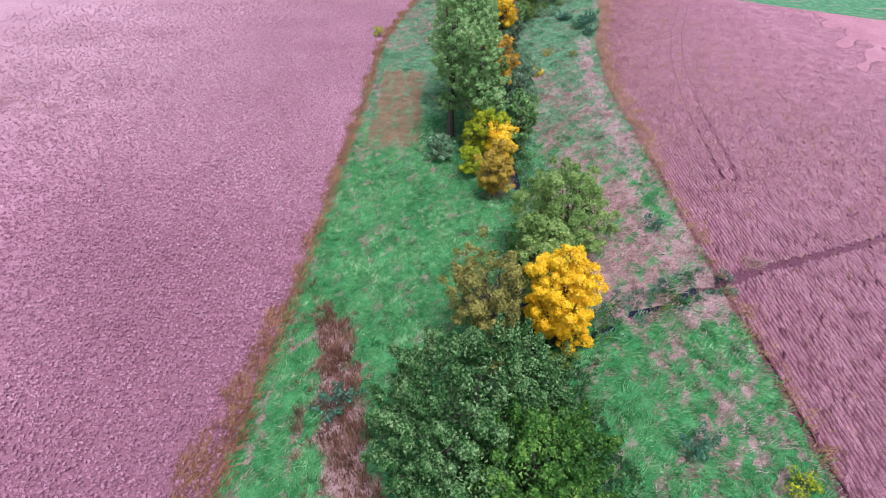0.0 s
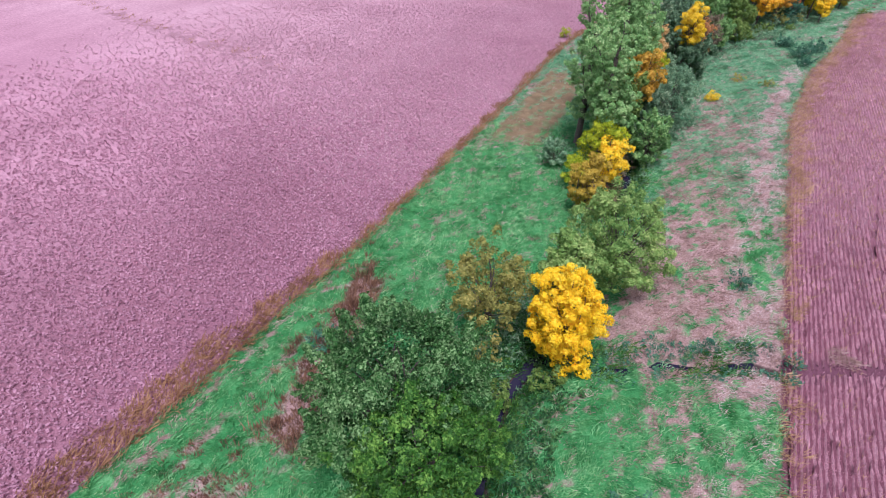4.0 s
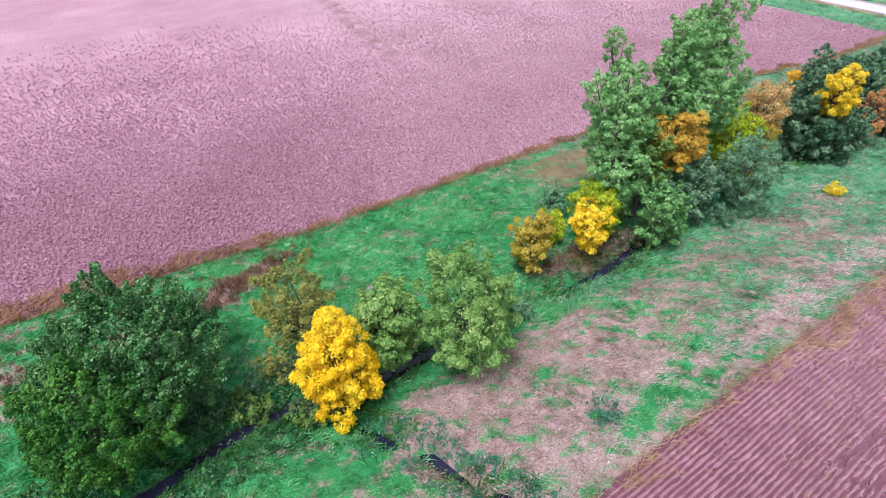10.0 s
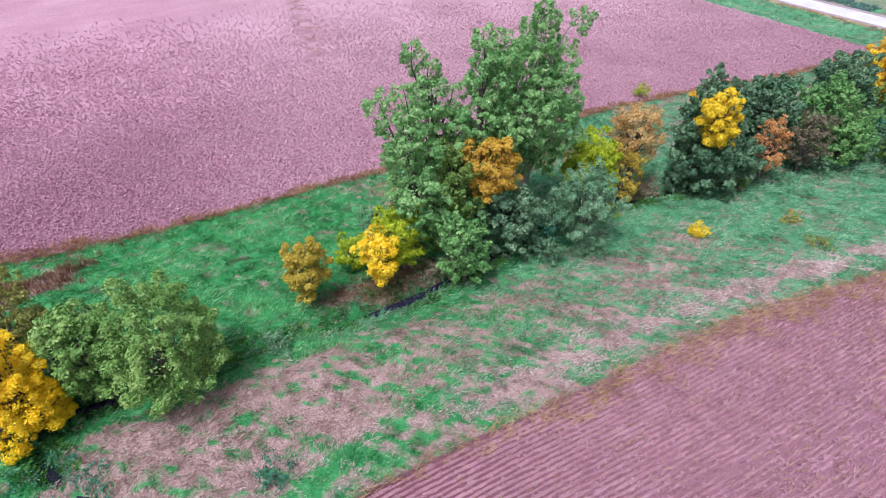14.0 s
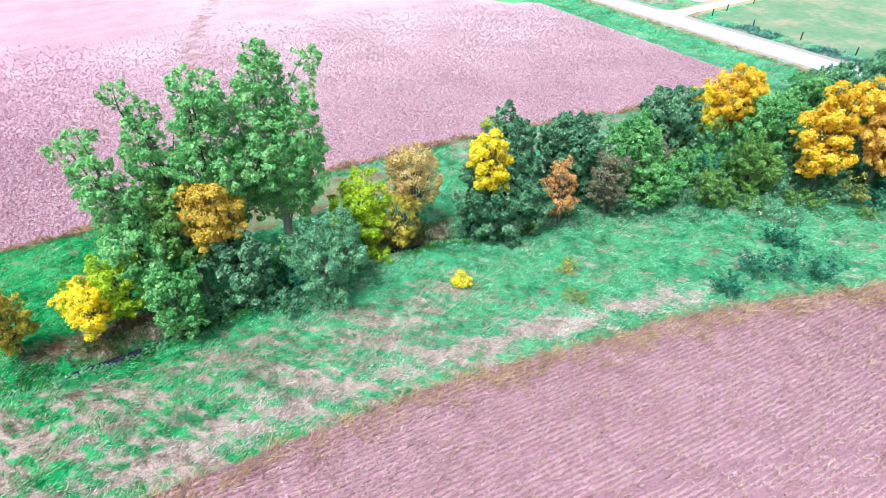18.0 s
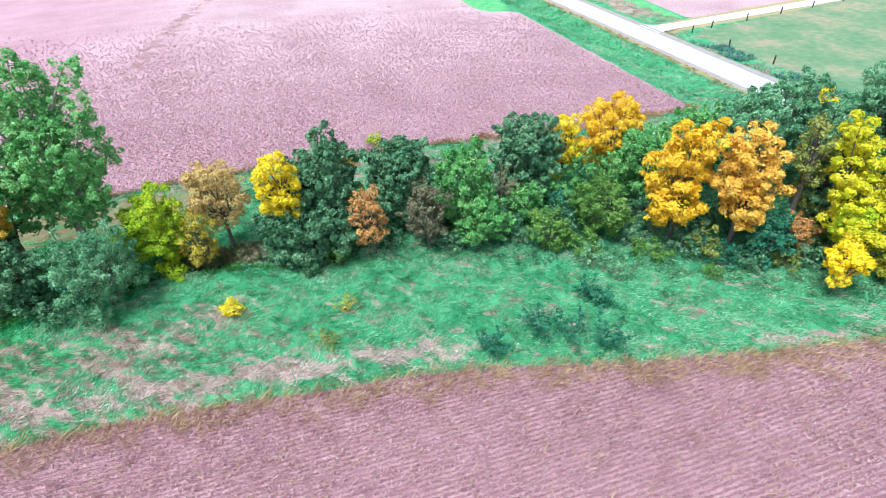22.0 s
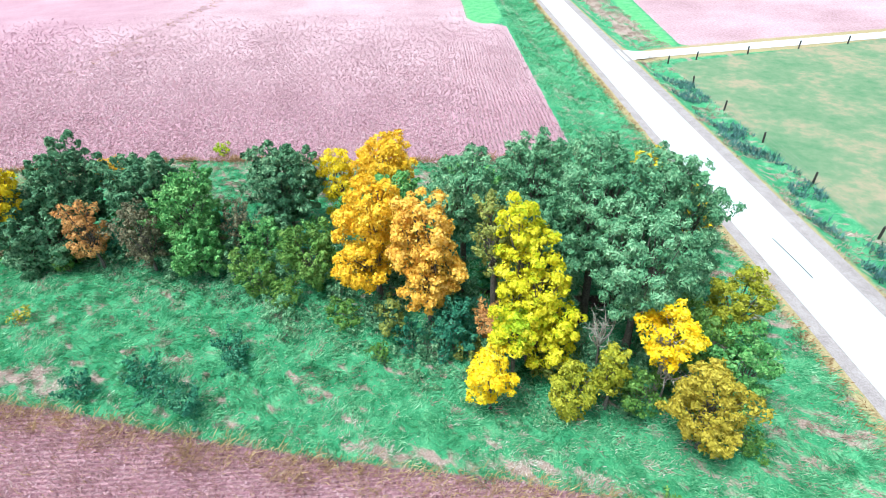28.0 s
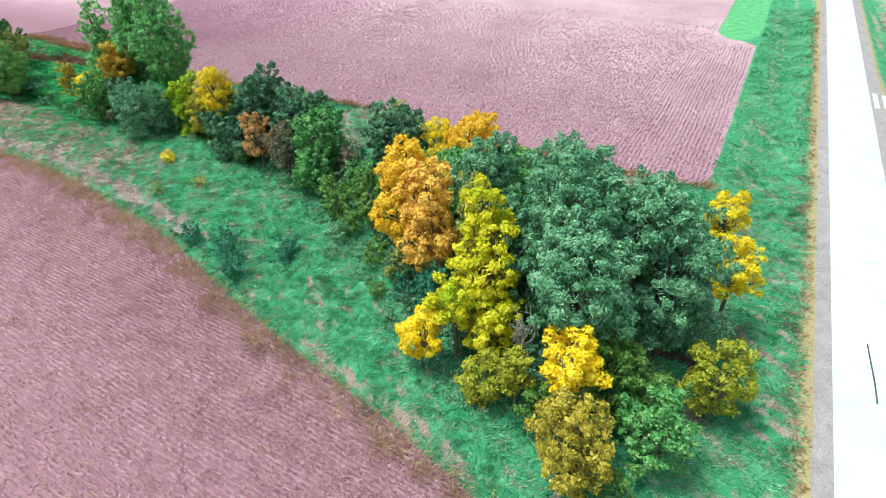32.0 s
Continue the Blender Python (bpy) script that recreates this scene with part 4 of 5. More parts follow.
def crown_points(lobes, per_m2, r, puff, floor, spray=0.3):
    """Leaf places and outward ways over clumps that fill the lobes of a crown. spray: how far clumps grow out and up into leafy shoots."""
    P, N = [], []
    for dx, dy, hz, rad, rz in lobes:
        area = 4 * math.pi * ((rad * rad + 2 * rad * rz) / 3)
        pr = puff * (0.42 + 0.13 * min(rad, rz))
        m = max(7, int(area / (pr * pr * 3.9)))
        i = np.arange(m) + 0.5
        ph, th = np.arccos(1 - 2 * i / m), i * 2.39996 + r.uniform(0, 6)
        d = np.stack([np.sin(ph) * np.cos(th), np.sin(ph) * np.sin(th), np.cos(ph)], 1) + r.normal(0, 0.22, (m, 3))
        d /= np.linalg.norm(d, axis=1)[:, None]
        # uneven outline: some clumps reach out, some stay back
        reach = np.clip(r.normal(0.9 - 0.16 * spray, 0.14, m), 0.5, 1.2)
        box = np.array([rad - 0.4 * pr, rad - 0.4 * pr, rz - 0.4 * pr])
        cen = d * reach[:, None] * np.maximum(box, 0.3)
        sizes = pr * r.uniform(0.5, 1.3, m)
        n = np.maximum((per_m2 * 4 * math.pi * sizes ** 2 * 1.0).astype(int), 10)
        which = np.repeat(np.arange(m), n)
        q = r.normal(0, 1, (len(which), 3)) + d[which] * 0.9 + np.array([0, 0, 0.6])
        q /= np.linalg.norm(q, axis=1)[:, None]
        rr = sizes[which] * np.clip(r.normal(0.9, 0.15, len(which)), 0.3, 1.3)
        pos = cen[which] + q * rr[:, None] * np.array([1, 1, 0.8])
        if spray:
            shoot = d + np.array([0, 0, 0.75]) + r.normal(0, 0.25, (m, 3))
            shoot /= np.linalg.norm(shoot, axis=1)[:, None]
            u = r.uniform(0, 1, len(which)) ** 0.8
            long = np.minimum(sizes * 2.6, 1.5) * spray * r.uniform(0.5, 1.2, m)
            slim = (1 - 0.75 * u * min(1, spray * 1.2))[:, None]
            pos = cen[which] + q * rr[:, None] * np.array([0.95, 0.95, 0.75]) * slim + shoot[which] * (u * long[which])[:, None]
        inner = int(len(pos) * 0.14)
        fill = r.normal(0, 1, (inner, 3))
        fill *= (r.uniform(0.5, 0.74, inner) / np.linalg.norm(fill, axis=1))[:, None]
        pos = np.concatenate([pos, fill * np.array([rad, rad, rz])]) + np.array([dx, dy, hz])
        P.append(pos)
        N.append(np.concatenate([q, fill]))
    P, N = np.concatenate(P), np.concatenate(N)
    k = P[:, 2] > floor + r.uniform(0, 0.3, len(P))
    # no leaves deep inside the crown, where no light comes
    for dx, dy, hz, rad, rz in lobes:
        deep = np.linalg.norm((P - np.array([dx, dy, hz])) / np.array([rad, rad, rz]), axis=1) < 0.6
        k &= ~deep | (r.uniform(0, 1, len(P)) < 0.1)
    return P[k], N[k]


COUNT = [100]
SPRAY = {"silver": 1.0, "fresh": 0.9, "dark": 0.6, "poplar": 0.8, "willow": 0.65, "green": 0.75, "moss": 0.6, "teal": 0.8, "olive": 0.6, "mauve": 0.8, "ochre": 0.5, "rust": 0.6, "lime": 0.35}


def tree(name, label, x, y, lobes, leaf, size=0.24, per_m2=38, puff=1.0, slim=0.62, droop=0.2, trunk=None, bark=None, twigs=0, category="tree", group="", spray=None, upright=False):
    """A tree or bush at (x, y): tapered trunk, limbs into every lobe and a crown of leaves. Lobes: dx, dy, height of the middle, radius, half height."""
    COUNT[0] += 7
    r = np.random.default_rng(COUNT[0])
    bark = bark or BARK
    root = new(name)
    root.location = (x, y, float(height(np.array(x), np.array(y))))
    if max(l[2] + l[4] for l in lobes) > 4.2:
        # trees of the low ground reach as high as their neighbours
        lift = float(valley(np.array(x), np.array(y)))
        lobes = [(dx, dy, hz + lift * (0.55 if hz - rz < 1.7 else 1.0), rad, rz + 0.45 * lift * (hz - rz < 1.7)) for dx, dy, hz, rad, rz in lobes]
    top = max(l[2] for l in lobes)
    girth = trunk or 0.02 * max(l[2] + l[4] for l in lobes) + 0.02
    cx = sum(l[0] for l in lobes) / len(lobes) * 0.4
    cy = sum(l[1] for l in lobes) / len(lobes) * 0.4
    fork = (cx, cy, max(0.35, min(l[2] - 0.55 * l[4] for l in lobes)))
    if upright:
        fork = (cx, cy, top * 0.8)
    tube_part("trunk", (0, 0, -0.25), fork, girth, girth * 0.7, bark, root, 0.06, COUNT[0])
    k = 0
    for dx, dy, hz, rad, rz in lobes:
        if upright:
            # limbs leave the stem a little below the foliage they bear
            low = max(0.8, hz - 2.8)
            part_way = min(1.0, low / top)
            tube_part("limb", (dx * part_way * 0.6, dy * part_way * 0.6, low), (dx, dy, hz + 0.5 * rz), girth * 0.3, girth * 0.06, bark, root, 0.2, COUNT[0] + k, sides=5)
            k += 1
            continue
        tube_part("limb", fork, (dx, dy, hz + 0.5 * rz), girth * 0.62, girth * 0.12, bark, root, 0.25, COUNT[0] + k)
        for j in range(max(3, twigs // len(lobes))):
            k += 1
            a = 2.4 * k + r.uniform(0, 1)
            s = (fork[0] + (dx - fork[0]) * 0.4, fork[1] + (dy - fork[1]) * 0.4, fork[2] + (hz - fork[2]) * r.uniform(0.1, 0.7))
            e = (dx + math.cos(a) * rad * 0.8, dy + math.sin(a) * rad * 0.8, max(0.3, hz + rz * r.uniform(-0.3, 0.7)))
            tube_part("limb", s, e, girth * 0.3, girth * 0.06, bark, root, 0.2, COUNT[0] + 50 + k, sides=5)
    P, N = crown_points(lobes, per_m2 * 0.62, r, puff, 0.06, SPRAY.get(leaf, 0.25) if spray is None else spray)
    crown = new("crown", leaf_mesh("crown", P, N, size * 0.92, slim, droop, LEAF[leaf], r))
    crown.parent = root
    return tagged(root, label, category, group)


def one(name, label, x, y, hz, rad, rz, leaf, **kw):
    """A tree with one main lobe and a couple of uneven side lobes."""
    r = np.random.default_rng(int(abs(x * 31 + y * 17)) + 1)
    hz = max(hz, min(rz, 0.9 * rad) * 0.8)
    n = 5 + int(rz > 2.6) + int(rad > 2.4) + int(rz > 3.6) * 2
    lobes = [(0, 0, hz - 0.06 * rz, rad * 0.76, rz * 0.84)]
    turn = r.uniform(0, 6.28)
    for i in range(n):
        t = (i + 0.5) / n * 2 - 1                              # from the foot of the crown to its top
        ring = rad * 0.56 * math.sqrt(max(0.05, 1 - abs(t * 0.9) ** 2.2))
        a = turn + 2.4 * i + r.uniform(-0.4, 0.4)
        lr = rad * r.uniform(0.36, 0.52) * (1.0 - 0.22 * max(t, 0))
        lobes.append((math.cos(a) * ring, math.sin(a) * ring, hz + t * rz * 0.66, lr, min(lr * r.uniform(0.8, 1.15), rz * 0.6)))
    return tree(name, label, x, y, lobes, leaf, **kw)


def herbs(name, label, px, py, r, tall, per, leaf, size):
    """Low broad-leaved growth: loose leaves in small mounds."""
    mound = tall * np.clip(0.55 + 0.5 * waves(px, py, 1.6, 31) + 0.4 * waves(px, py, 0.7, 32), 0.1, 1.5)
    gx_, gy_, gh = np.repeat(px, per), np.repeat(py, per), np.repeat(mound, per)
    n = len(gx_)
    gx_, gy_ = gx_ + r.normal(0, 0.12, n), gy_ + r.normal(0, 0.12, n)
    P = np.stack([gx_, gy_, height(gx_, gy_) + gh * r.uniform(0.25, 1.0, n)], 1)
    N = r.normal(0, 0.55, (n, 3)) + np.array([0, 0, 1.0])
    return stuff(name, leaf_mesh(name, P, N, size, 0.6, 0.3, LEAF[leaf], r), label, "weeds")


# bank herbs whose dark leaf colour also carries the shade below the trees
px, py, r = scatter(4, 13.5, 6, 31, 16.0, 51)
c = creek_dist(px, py)
east = (px < np.interp(py, [6, 15, 22, 26, 31], [12.6, 11.4, 10.2, 10.6, 9.0]) + 0.8 * waves(px, py, 4.0) + 0.4 * waves(px, py, 1.3))
k = ((c > 0.55) | ((c > 0.3) & (waves(px, py, 2.6, 7) > 0.0))) & east
herbs("bank_herbs", "dense broad-leaved herbs on the creek bank, green deepened for shade", px[k], py[k], r, 0.7, 7, "maple", 0.19)
# dark weeds that also fill in the shade between olive tree and maples
px, py, r = scatter(1.5, 8, 18, 34, 14.0, 59)
k = (creek_dist(px, py) > 0.5) & (px > 2.5 + 0.8 * waves(px, py, 4.0, 2)) & (px < line_x(py, [(b_, a_) for a_, b_ in CREEK]) + 0.6)
herbs("bank_herbs", "dark green weeds, also standing in for shade between the trees", px[k], py[k], r, 0.9, 7, "dark", 0.2)
px, py, r = scatter(8.5, 24, 26, 36, 16.0, 55)
c = seg_dist(px, py, SIDE)
k = (c < 1.5 + 0.5 * waves(px, py, 2.2, 3)) & ((c > 0.45) | (waves(px, py, 2.4, 6) > 0.2)) & (waves(px, py, 3.4, 8) > -0.3)
herbs("channel_herbs", "dark green weeds choking the side channel", px[k], py[k], r, 0.6, 6, "teal", 0.18)
px, py, r = scatter(0, 24, 34, 136, 9.0, 57)
c = creek_dist(px, py)
k = (c > 0.2) & (c < 2.6 + 0.8 * waves(px, py, 3.0, 3)) & (waves(px, py, 4.4, 8) > -0.5) & (field_in(px, py) < -2)
herbs("creek_herbs", "mixed dark herbs along the creek under the trees", px[k], py[k], r, 0.6, 5, "dark", 0.19)

# added dark leaves that stand in for the trees' soft shade on the meadow
px, py, r = scatter(8, 30, 90, 136, 8.0, 61)
foot = seg_dist(px, py, [(9, 92), (12, 100), (14.5, 106), (17, 111.5), (20.5, 117), (23.5, 121.5), (26, 125.5), (28.5, 130), (30, 136)])
k = (foot < 1.7 + 0.7 * waves(px, py, 3.0, 3)) & (waves(px, py, 4.4, 9) > -0.5)
herbs("foot_shade_leaves", "added dark leaves standing in for shade along the foot of the trees", px[k], py[k], r, 0.55, 6, "dark", 0.19)

# by the first bend of the creek
tree("silver_maple_tree", "broad dark green maple with pale upturned leaf undersides", 1.9, 16.6,
     [(0.0, 0.0, 6.0, 4.3, 4.4), (-2.6, -0.8, 4.0, 3.2, 3.4), (-1.6, 2.2, 4.4, 3.0, 3.2), (1.8, 1.8, 5.0, 3.0, 3.4), (-0.8, -2.8, 4.0, 3.2, 3.2), (2.6, 0.2, 4.6, 2.6, 3.2)],
     "silver", size=0.18, per_m2=74, puff=0.8)
tree("maple_tree", "fresh green leafy maple beside the creek", 4.4, 13.6,
     [(0, 0, 4.8, 2.9, 3.7), (1.4, 1.2, 4.0, 2.7, 3.2), (-0.9, -1.2, 3.4, 2.4, 2.8), (1.7, -0.6, 3.2, 2.4, 2.7), (1.6, 2.8, 3.6, 2.2, 2.8)], "fresh", size=0.19, per_m2=70, puff=0.8)
tree("yellow_tree", "brilliant golden yellow tree at the fork of the creek", 8.5, 27.4,
     [(0, 0, 5.2, 1.9, 3.0), (-1.2, 0.5, 6.0, 1.4, 1.7), (1.0, -0.5, 6.6, 1.3, 1.6), (-1.3, -0.6, 3.8, 1.4, 1.7), (1.2, 0.6, 4.4, 1.4, 1.7), (0.3, -1.3, 4.6, 1.4, 1.8), (0.4, 1.2, 3.2, 1.5, 1.6), (1.0, -1.0, 2.4, 1.4, 1.4), (-0.6, 0.6, 2.2, 1.5, 1.4), (0, 0, 7.9, 1.1, 1.2)],
     "sun", size=0.17, per_m2=76, puff=0.85)
tree("olive_tree", "thin olive-coloured tree with grey branches showing", 2.9, 26.8,
     [(0, 0, 5.4, 2.3, 3.2), (1.0, 0.7, 4.4, 1.8, 2.4), (-1.0, -0.4, 4.2, 1.8, 2.4), (0.8, -0.9, 3.4, 1.6, 1.9)], "olive", size=0.2, per_m2=30, twigs=20)
one("green_tree", "loose green tree beside the creek", 7.4, 31.6, 5.2, 2.5, 3.9, "feather", per_m2=40)
tree("green_tree", "spreading green tree with feathery leaves by the creek", 10.0, 36.4,
     [(0, 0, 5.4, 3.0, 3.8), (-1.8, 0.6, 4.4, 2.2, 2.8), (1.8, -0.4, 4.0, 2.2, 2.8), (0.4, 1.4, 3.4, 2.2, 2.4), (0.6, -1.6, 3.6, 2.0, 2.4), (-0.8, -0.9, 6.2, 1.7, 2.0), (1.0, 0.8, 6.0, 1.7, 2.0)], "feather", size=0.24, per_m2=40, slim=0.42, droop=0.6, spray=0.5)

# the clump south of the tall cottonwoods
one("ochre_tree", "small ochre-leaved tree on the creek bank", 5.0, 46.7, 2.7, 2.0, 2.5, "ochre", size=0.2, per_m2=56)
one("lime_bush", "rounded lime green bush in the meadow", 2.7, 51.1, 2.0, 1.5, 2.0, "lime", size=0.2, category="bush")
one("yellow_bush", "bright yellow bush over the creek bank", 6.0, 52.5, 2.7, 1.8, 2.0, "yellow", size=0.2, category="bush")
one("yellow_green_tree", "yellow-green tree behind the yellow bush", 4.6, 54.8, 3.0, 2.5, 2.5, "lime", size=0.2)
one("blue_green_bush", "rounded blue-green bush in the meadow", -0.6, 54.6, 1.6, 1.7, 1.6, "willow", size=0.2, category="bush")
one("green_tree", "leafy fresh green tree hanging over the creek", 8.8, 58.8, 2.9, 2.3, 2.9, "green", size=0.26)
def spires(axes, seed):
    """Lobes along leaning stems: (foot dx, dy, low, top dx, dy, high, widest radius)."""
    r = np.random.default_rng(seed)
    out = []
    for x0, y0, z0, x1, y1, z1, wide in axes:
        n = max(4, int((z1 - z0) / 1.5))
        for i in range(n):
            t = (i + 0.5) / n
            w = 1.22 * wide * (1.0 - 0.66 * t ** 2.0) * (0.7 + 0.3 * min(1, 4 * t))
            out.append((x0 + (x1 - x0) * t + r.normal(0, 0.42 * w), y0 + (y1 - y0) * t + r.normal(0, 0.42 * w), z0 + (z1 - z0) * t, w * r.uniform(0.65, 0.95), w * r.uniform(0.8, 1.15)))
    return out


AIRY = dict(spray=0.5, per_m2=28, puff=0.85, size=0.27, upright=True, group="cottonwoods")
tree("cottonwood_tree", "tall slender cottonwood with green leaves", 3.6, 56.9, spires([(0.2, 0, 2.4, 0.1, -0.4, 14.6, 2.3), (0.6, 0.8, 3.0, 1.0, 1.0, 10.5, 1.6)], 1), "poplar", **AIRY)
tree("cottonwood_tree", "tall narrow cottonwood with green leaves", 0.5, 60.2, spires([(0, 0, 2.8, -0.2, -0.3, 16.0, 2.0), (0.6, 0.8, 4, 0.8, 1.8, 12.6, 1.4)], 2), "poplar", **AIRY)
tree("cottonwood_tree", "tall cottonwood with pale green upper branches", 2.9, 63.4, spires([(0, 0, 3.4, -0.1, 0.1, 17.0, 2.2), (0.9, 0.4, 3.2, 1.4, 1.4, 11.5, 1.9)], 3), "poplar", **AIRY)
tree("cottonwood_tree", "tallest cottonwood, open crown with pale limbs showing", 2.6, 68.4,
     spires([(0, 0, 4.4, -0.2, -2.0, 16.6, 2.4), (0, 0.4, 7.0, -0.1, 0.8, 17.9, 2.5), (0, 0.8, 6.0, -0.4, 3.6, 17.2, 2.3), (0.8, 1.6, 4.0, 1.2, 3.6, 9.5, 2.0)], 4), "poplar",
     per_m2=25, spray=0.5, puff=0.85, size=0.27, upright=True, bark=PALE_BARK, group="cottonwoods")
one("olive_tree", "olive-green tree under the cottonwoods", 4.4, 60.6, 6.0, 2.7, 4.0, "moss")
one("orange_tree", "amber-orange crowned tree among the cottonwoods", 5.6, 63.0, 8.2, 2.7, 3.0, "amber", size=0.22, per_m2=50)
one("dark_green_tree", "dark green tree below the orange crown", 7.1, 64.2, 3.5, 2.7, 3.4, "dark", size=0.26)
one("willow_bush", "grey-green drooping willow over the creek", 9.0, 70.6, 3.4, 3.6, 2.9, "willow", size=0.24, slim=0.3, droop=0.8, per_m2=46)

# the middle of the tree line
one("lime_tree", "lime-yellow tree beside the creek", 4.6, 74.8, 4.3, 3.0, 3.8, "lime", size=0.22)
one("pale_tree", "half-bare ochre tree with thin trunks", 4.0, 80.4, 5.2, 2.7, 3.8, "peach", size=0.19, per_m2=30, twigs=16)
one("pale_tree", "thin pale ochre sapling with few leaves", 5.8, 78.0, 3.8, 1.9, 2.9, "ochre", size=0.18, per_m2=26, twigs=12)
one("yellow_tree", "lemon yellow crowned tree rising behind dark foliage", 8.4, 86.0, 7.3, 2.2, 3.4, "lemon", size=0.22, per_m2=46)
one("dark_green_tree", "dense dark green tree by the creek", 7.4, 87.6, 4.0, 4.8, 4.3, "dark", size=0.3)
one("dark_green_tree", "dark green tree beside the yellow crown", 4.9, 89.8, 5.8, 3.4, 4.8, "dark", size=0.32)
one("yellow_bush", "small golden treetop at the field side", 1.4, 92.0, 5.0, 1.5, 1.7, "gold", size=0.2)
one("rust_tree", "small rust-orange tree with mauve branches", 9.7, 92.9, 4.0, 1.8, 3.2, "rust", size=0.19, per_m2=28, twigs=12)
one("dark_green_tree", "round dark green tree in the tree line", 5.5, 97.0, 6.2, 3.7, 4.4, "dark", size=0.32)
one("brown_tree", "dull mauve-brown thinning tree", 10.5, 97.9, 3.9, 2.1, 3.6, "mauve", size=0.19, per_m2=30, twigs=12)
one("green_tree", "pale green rounded tree in the tree line", 9.0, 101.8, 4.9, 3.2, 4.3, "green", size=0.27, per_m2=44)
one("green_bush", "light green leafy bush below the tree line", 11.6, 102.8, 2.1, 2.5, 2.2, "green", size=0.25, category="bush")
one("dark_green_tree", "tall dark green tree in the tree line", 5.6, 109.7, 5.2, 3.5, 4.4, "dark", size=0.32)
one("green_bush", "leafy green bush in shade", 9.6, 108.0, 2.2, 2.2, 2.4, "green", size=0.24, category="bush")
one("olive_bush", "dull olive bush at the meadow's edge", 14.4, 108.1, 2.0, 2.1, 2.2, "moss", size=0.2, category="bush")
one("olive_tree", "light olive-green tree at the meadow's edge", 14.4, 113.1, 3.1, 2.7, 2.8, "moss", size=0.22)
one("dark_bush", "purple-grey twiggy half-bare bush", 8.6, 105.6, 3.6, 1.6, 2.0, "mauve", size=0.17, per_m2=20, twigs=12, category="bush")
one("yellow_tree", "small yellow tree at the back of the tree line", 4.6, 114.4, 4.8, 2.0, 3.6, "lemon", size=0.21)
one("yellow_tree", "golden yellow tree at the back of the tree line", 5.8, 119.0, 5.8, 3.3, 4.4, "gold", size=0.23, per_m2=40)
one("dark_green_tree", "dark green tree behind the orange one", 11.0, 119.6, 4.6, 3.8, 4.4, "green", size=0.25)

one("green_tree", "leafy green tree between the oaks and the field", 9.4, 126.4, 5.2, 3.0, 4.2, "green", size=0.27, per_m2=34)
one("green_tree", "broad green tree on the field side of the grove", 8.6, 131.6, 5.0, 3.2, 4.2, "willow", size=0.28, per_m2=34, spray=0.5)

# the grove beside the road
tree("orange_tree", "large golden-orange oak with a lobed crown", 17.3, 118.8,
     [(0, 0, 8.8, 2.0, 2.8), (-0.8, -1.2, 6.6, 1.9, 2.4), (1.2, -0.8, 4.8, 1.7, 2.0), (-1.0, 1.4, 7.2, 1.7, 2.2), (0.9, 0.9, 10.4, 1.3, 1.5), (0.2, -1.8, 4.4, 1.4, 1.7), (-0.6, 0.2, 5.6, 1.6, 2.0)], "gold", size=0.23, per_m2=44)
tree("orange_tree", "large amber-orange oak with pinkish top leaves", 20.1, 122.6,
     [(0, 0, 9.0, 1.9, 2.4), (0.7, 1.0, 7.0, 1.8, 2.2), (-0.5, -0.9, 6.6, 1.7, 2.2), (0.9, -0.3, 5.2, 1.5, 1.9), (-0.3, 0.9, 5.0, 1.5, 1.8), (-0.7, -0.6, 10.2, 1.2, 1.3), (0.5, 0.2, 4.0, 1.3, 1.5)], "orange", size=0.23, per_m2=44)
tree("yellow_tree", "bright yellow columnar tree with green-tinged lower leaves", 24.2, 129.4,
     [(-1.4, -0.8, 11.0, 1.3, 1.5), (-1.0, 0.3, 9.2, 1.4, 1.5), (-0.6, -0.9, 8.2, 1.4, 1.5), (0.2, 0.6, 7.0, 1.8, 1.7), (0.6, -0.8, 6.2, 1.8, 1.6), (0.9, 1.5, 4.6, 1.7, 1.7), (1.6, -1.5, 5.0, 1.6, 1.6), (0.4, 0.2, 4.2, 1.8, 1.7), (1.4, 0.6, 3.0, 1.6, 1.5)], "mixed", size=0.23, per_m2=46, puff=0.85)
one("lime_bush", "lime green foliage beside the yellow tree", 26.0, 128.0, 5.0, 1.3, 1.8, "lime", size=0.22, category="bush")
one("yellow_bush", "rounded bright yellow bush at the grove's edge", 27.8, 126.3, 3.3, 1.7, 2.2, "yellow", size=0.22, per_m2=46, category="bush")
WILLOW = dict(size=0.29, slim=0.36, droop=0.7, per_m2=44, spray=0.45)
for wx, wy, hz, rad, rz in ((16.1, 125.5, 9.6, 2.8, 3.6), (20.8, 134.1, 10.6, 3.6, 4.6), (24.6, 136.0, 8.8, 3.4, 4.8), (19.6, 140.4, 7.4, 3.4, 6.2),
                            (14.3, 131.3, 9.4, 3.2, 3.8), (19.6, 138.0, 10.2, 2.6, 4.0), (16.6, 135.6, 7.0, 3.6, 5.4), (21.0, 130.8, 6.6, 3.2, 4.8)):
    one("willow_tree", "large grey-green willow in the roadside grove", wx, wy, hz, rad, rz, "willow", group="roadside willows", **WILLOW)
one("pale_tree", "pale olive tree with thin top", 21.2, 127.3, 9.2, 1.5, 3.6, "olive", size=0.2, per_m2=30)
one("yellow_tree", "yellow-tufted tree with bare grey lower twigs", 28.2, 136.7, 6.2, 1.9, 2.2, "yellow", size=0.22, per_m2=38, twigs=24, bark=PALE_BARK)
one("yellow_bush", "slim upright yellow-green bush", 28.5, 133.6, 3.8, 1.0, 1.9, "yolive", size=0.2, category="bush")
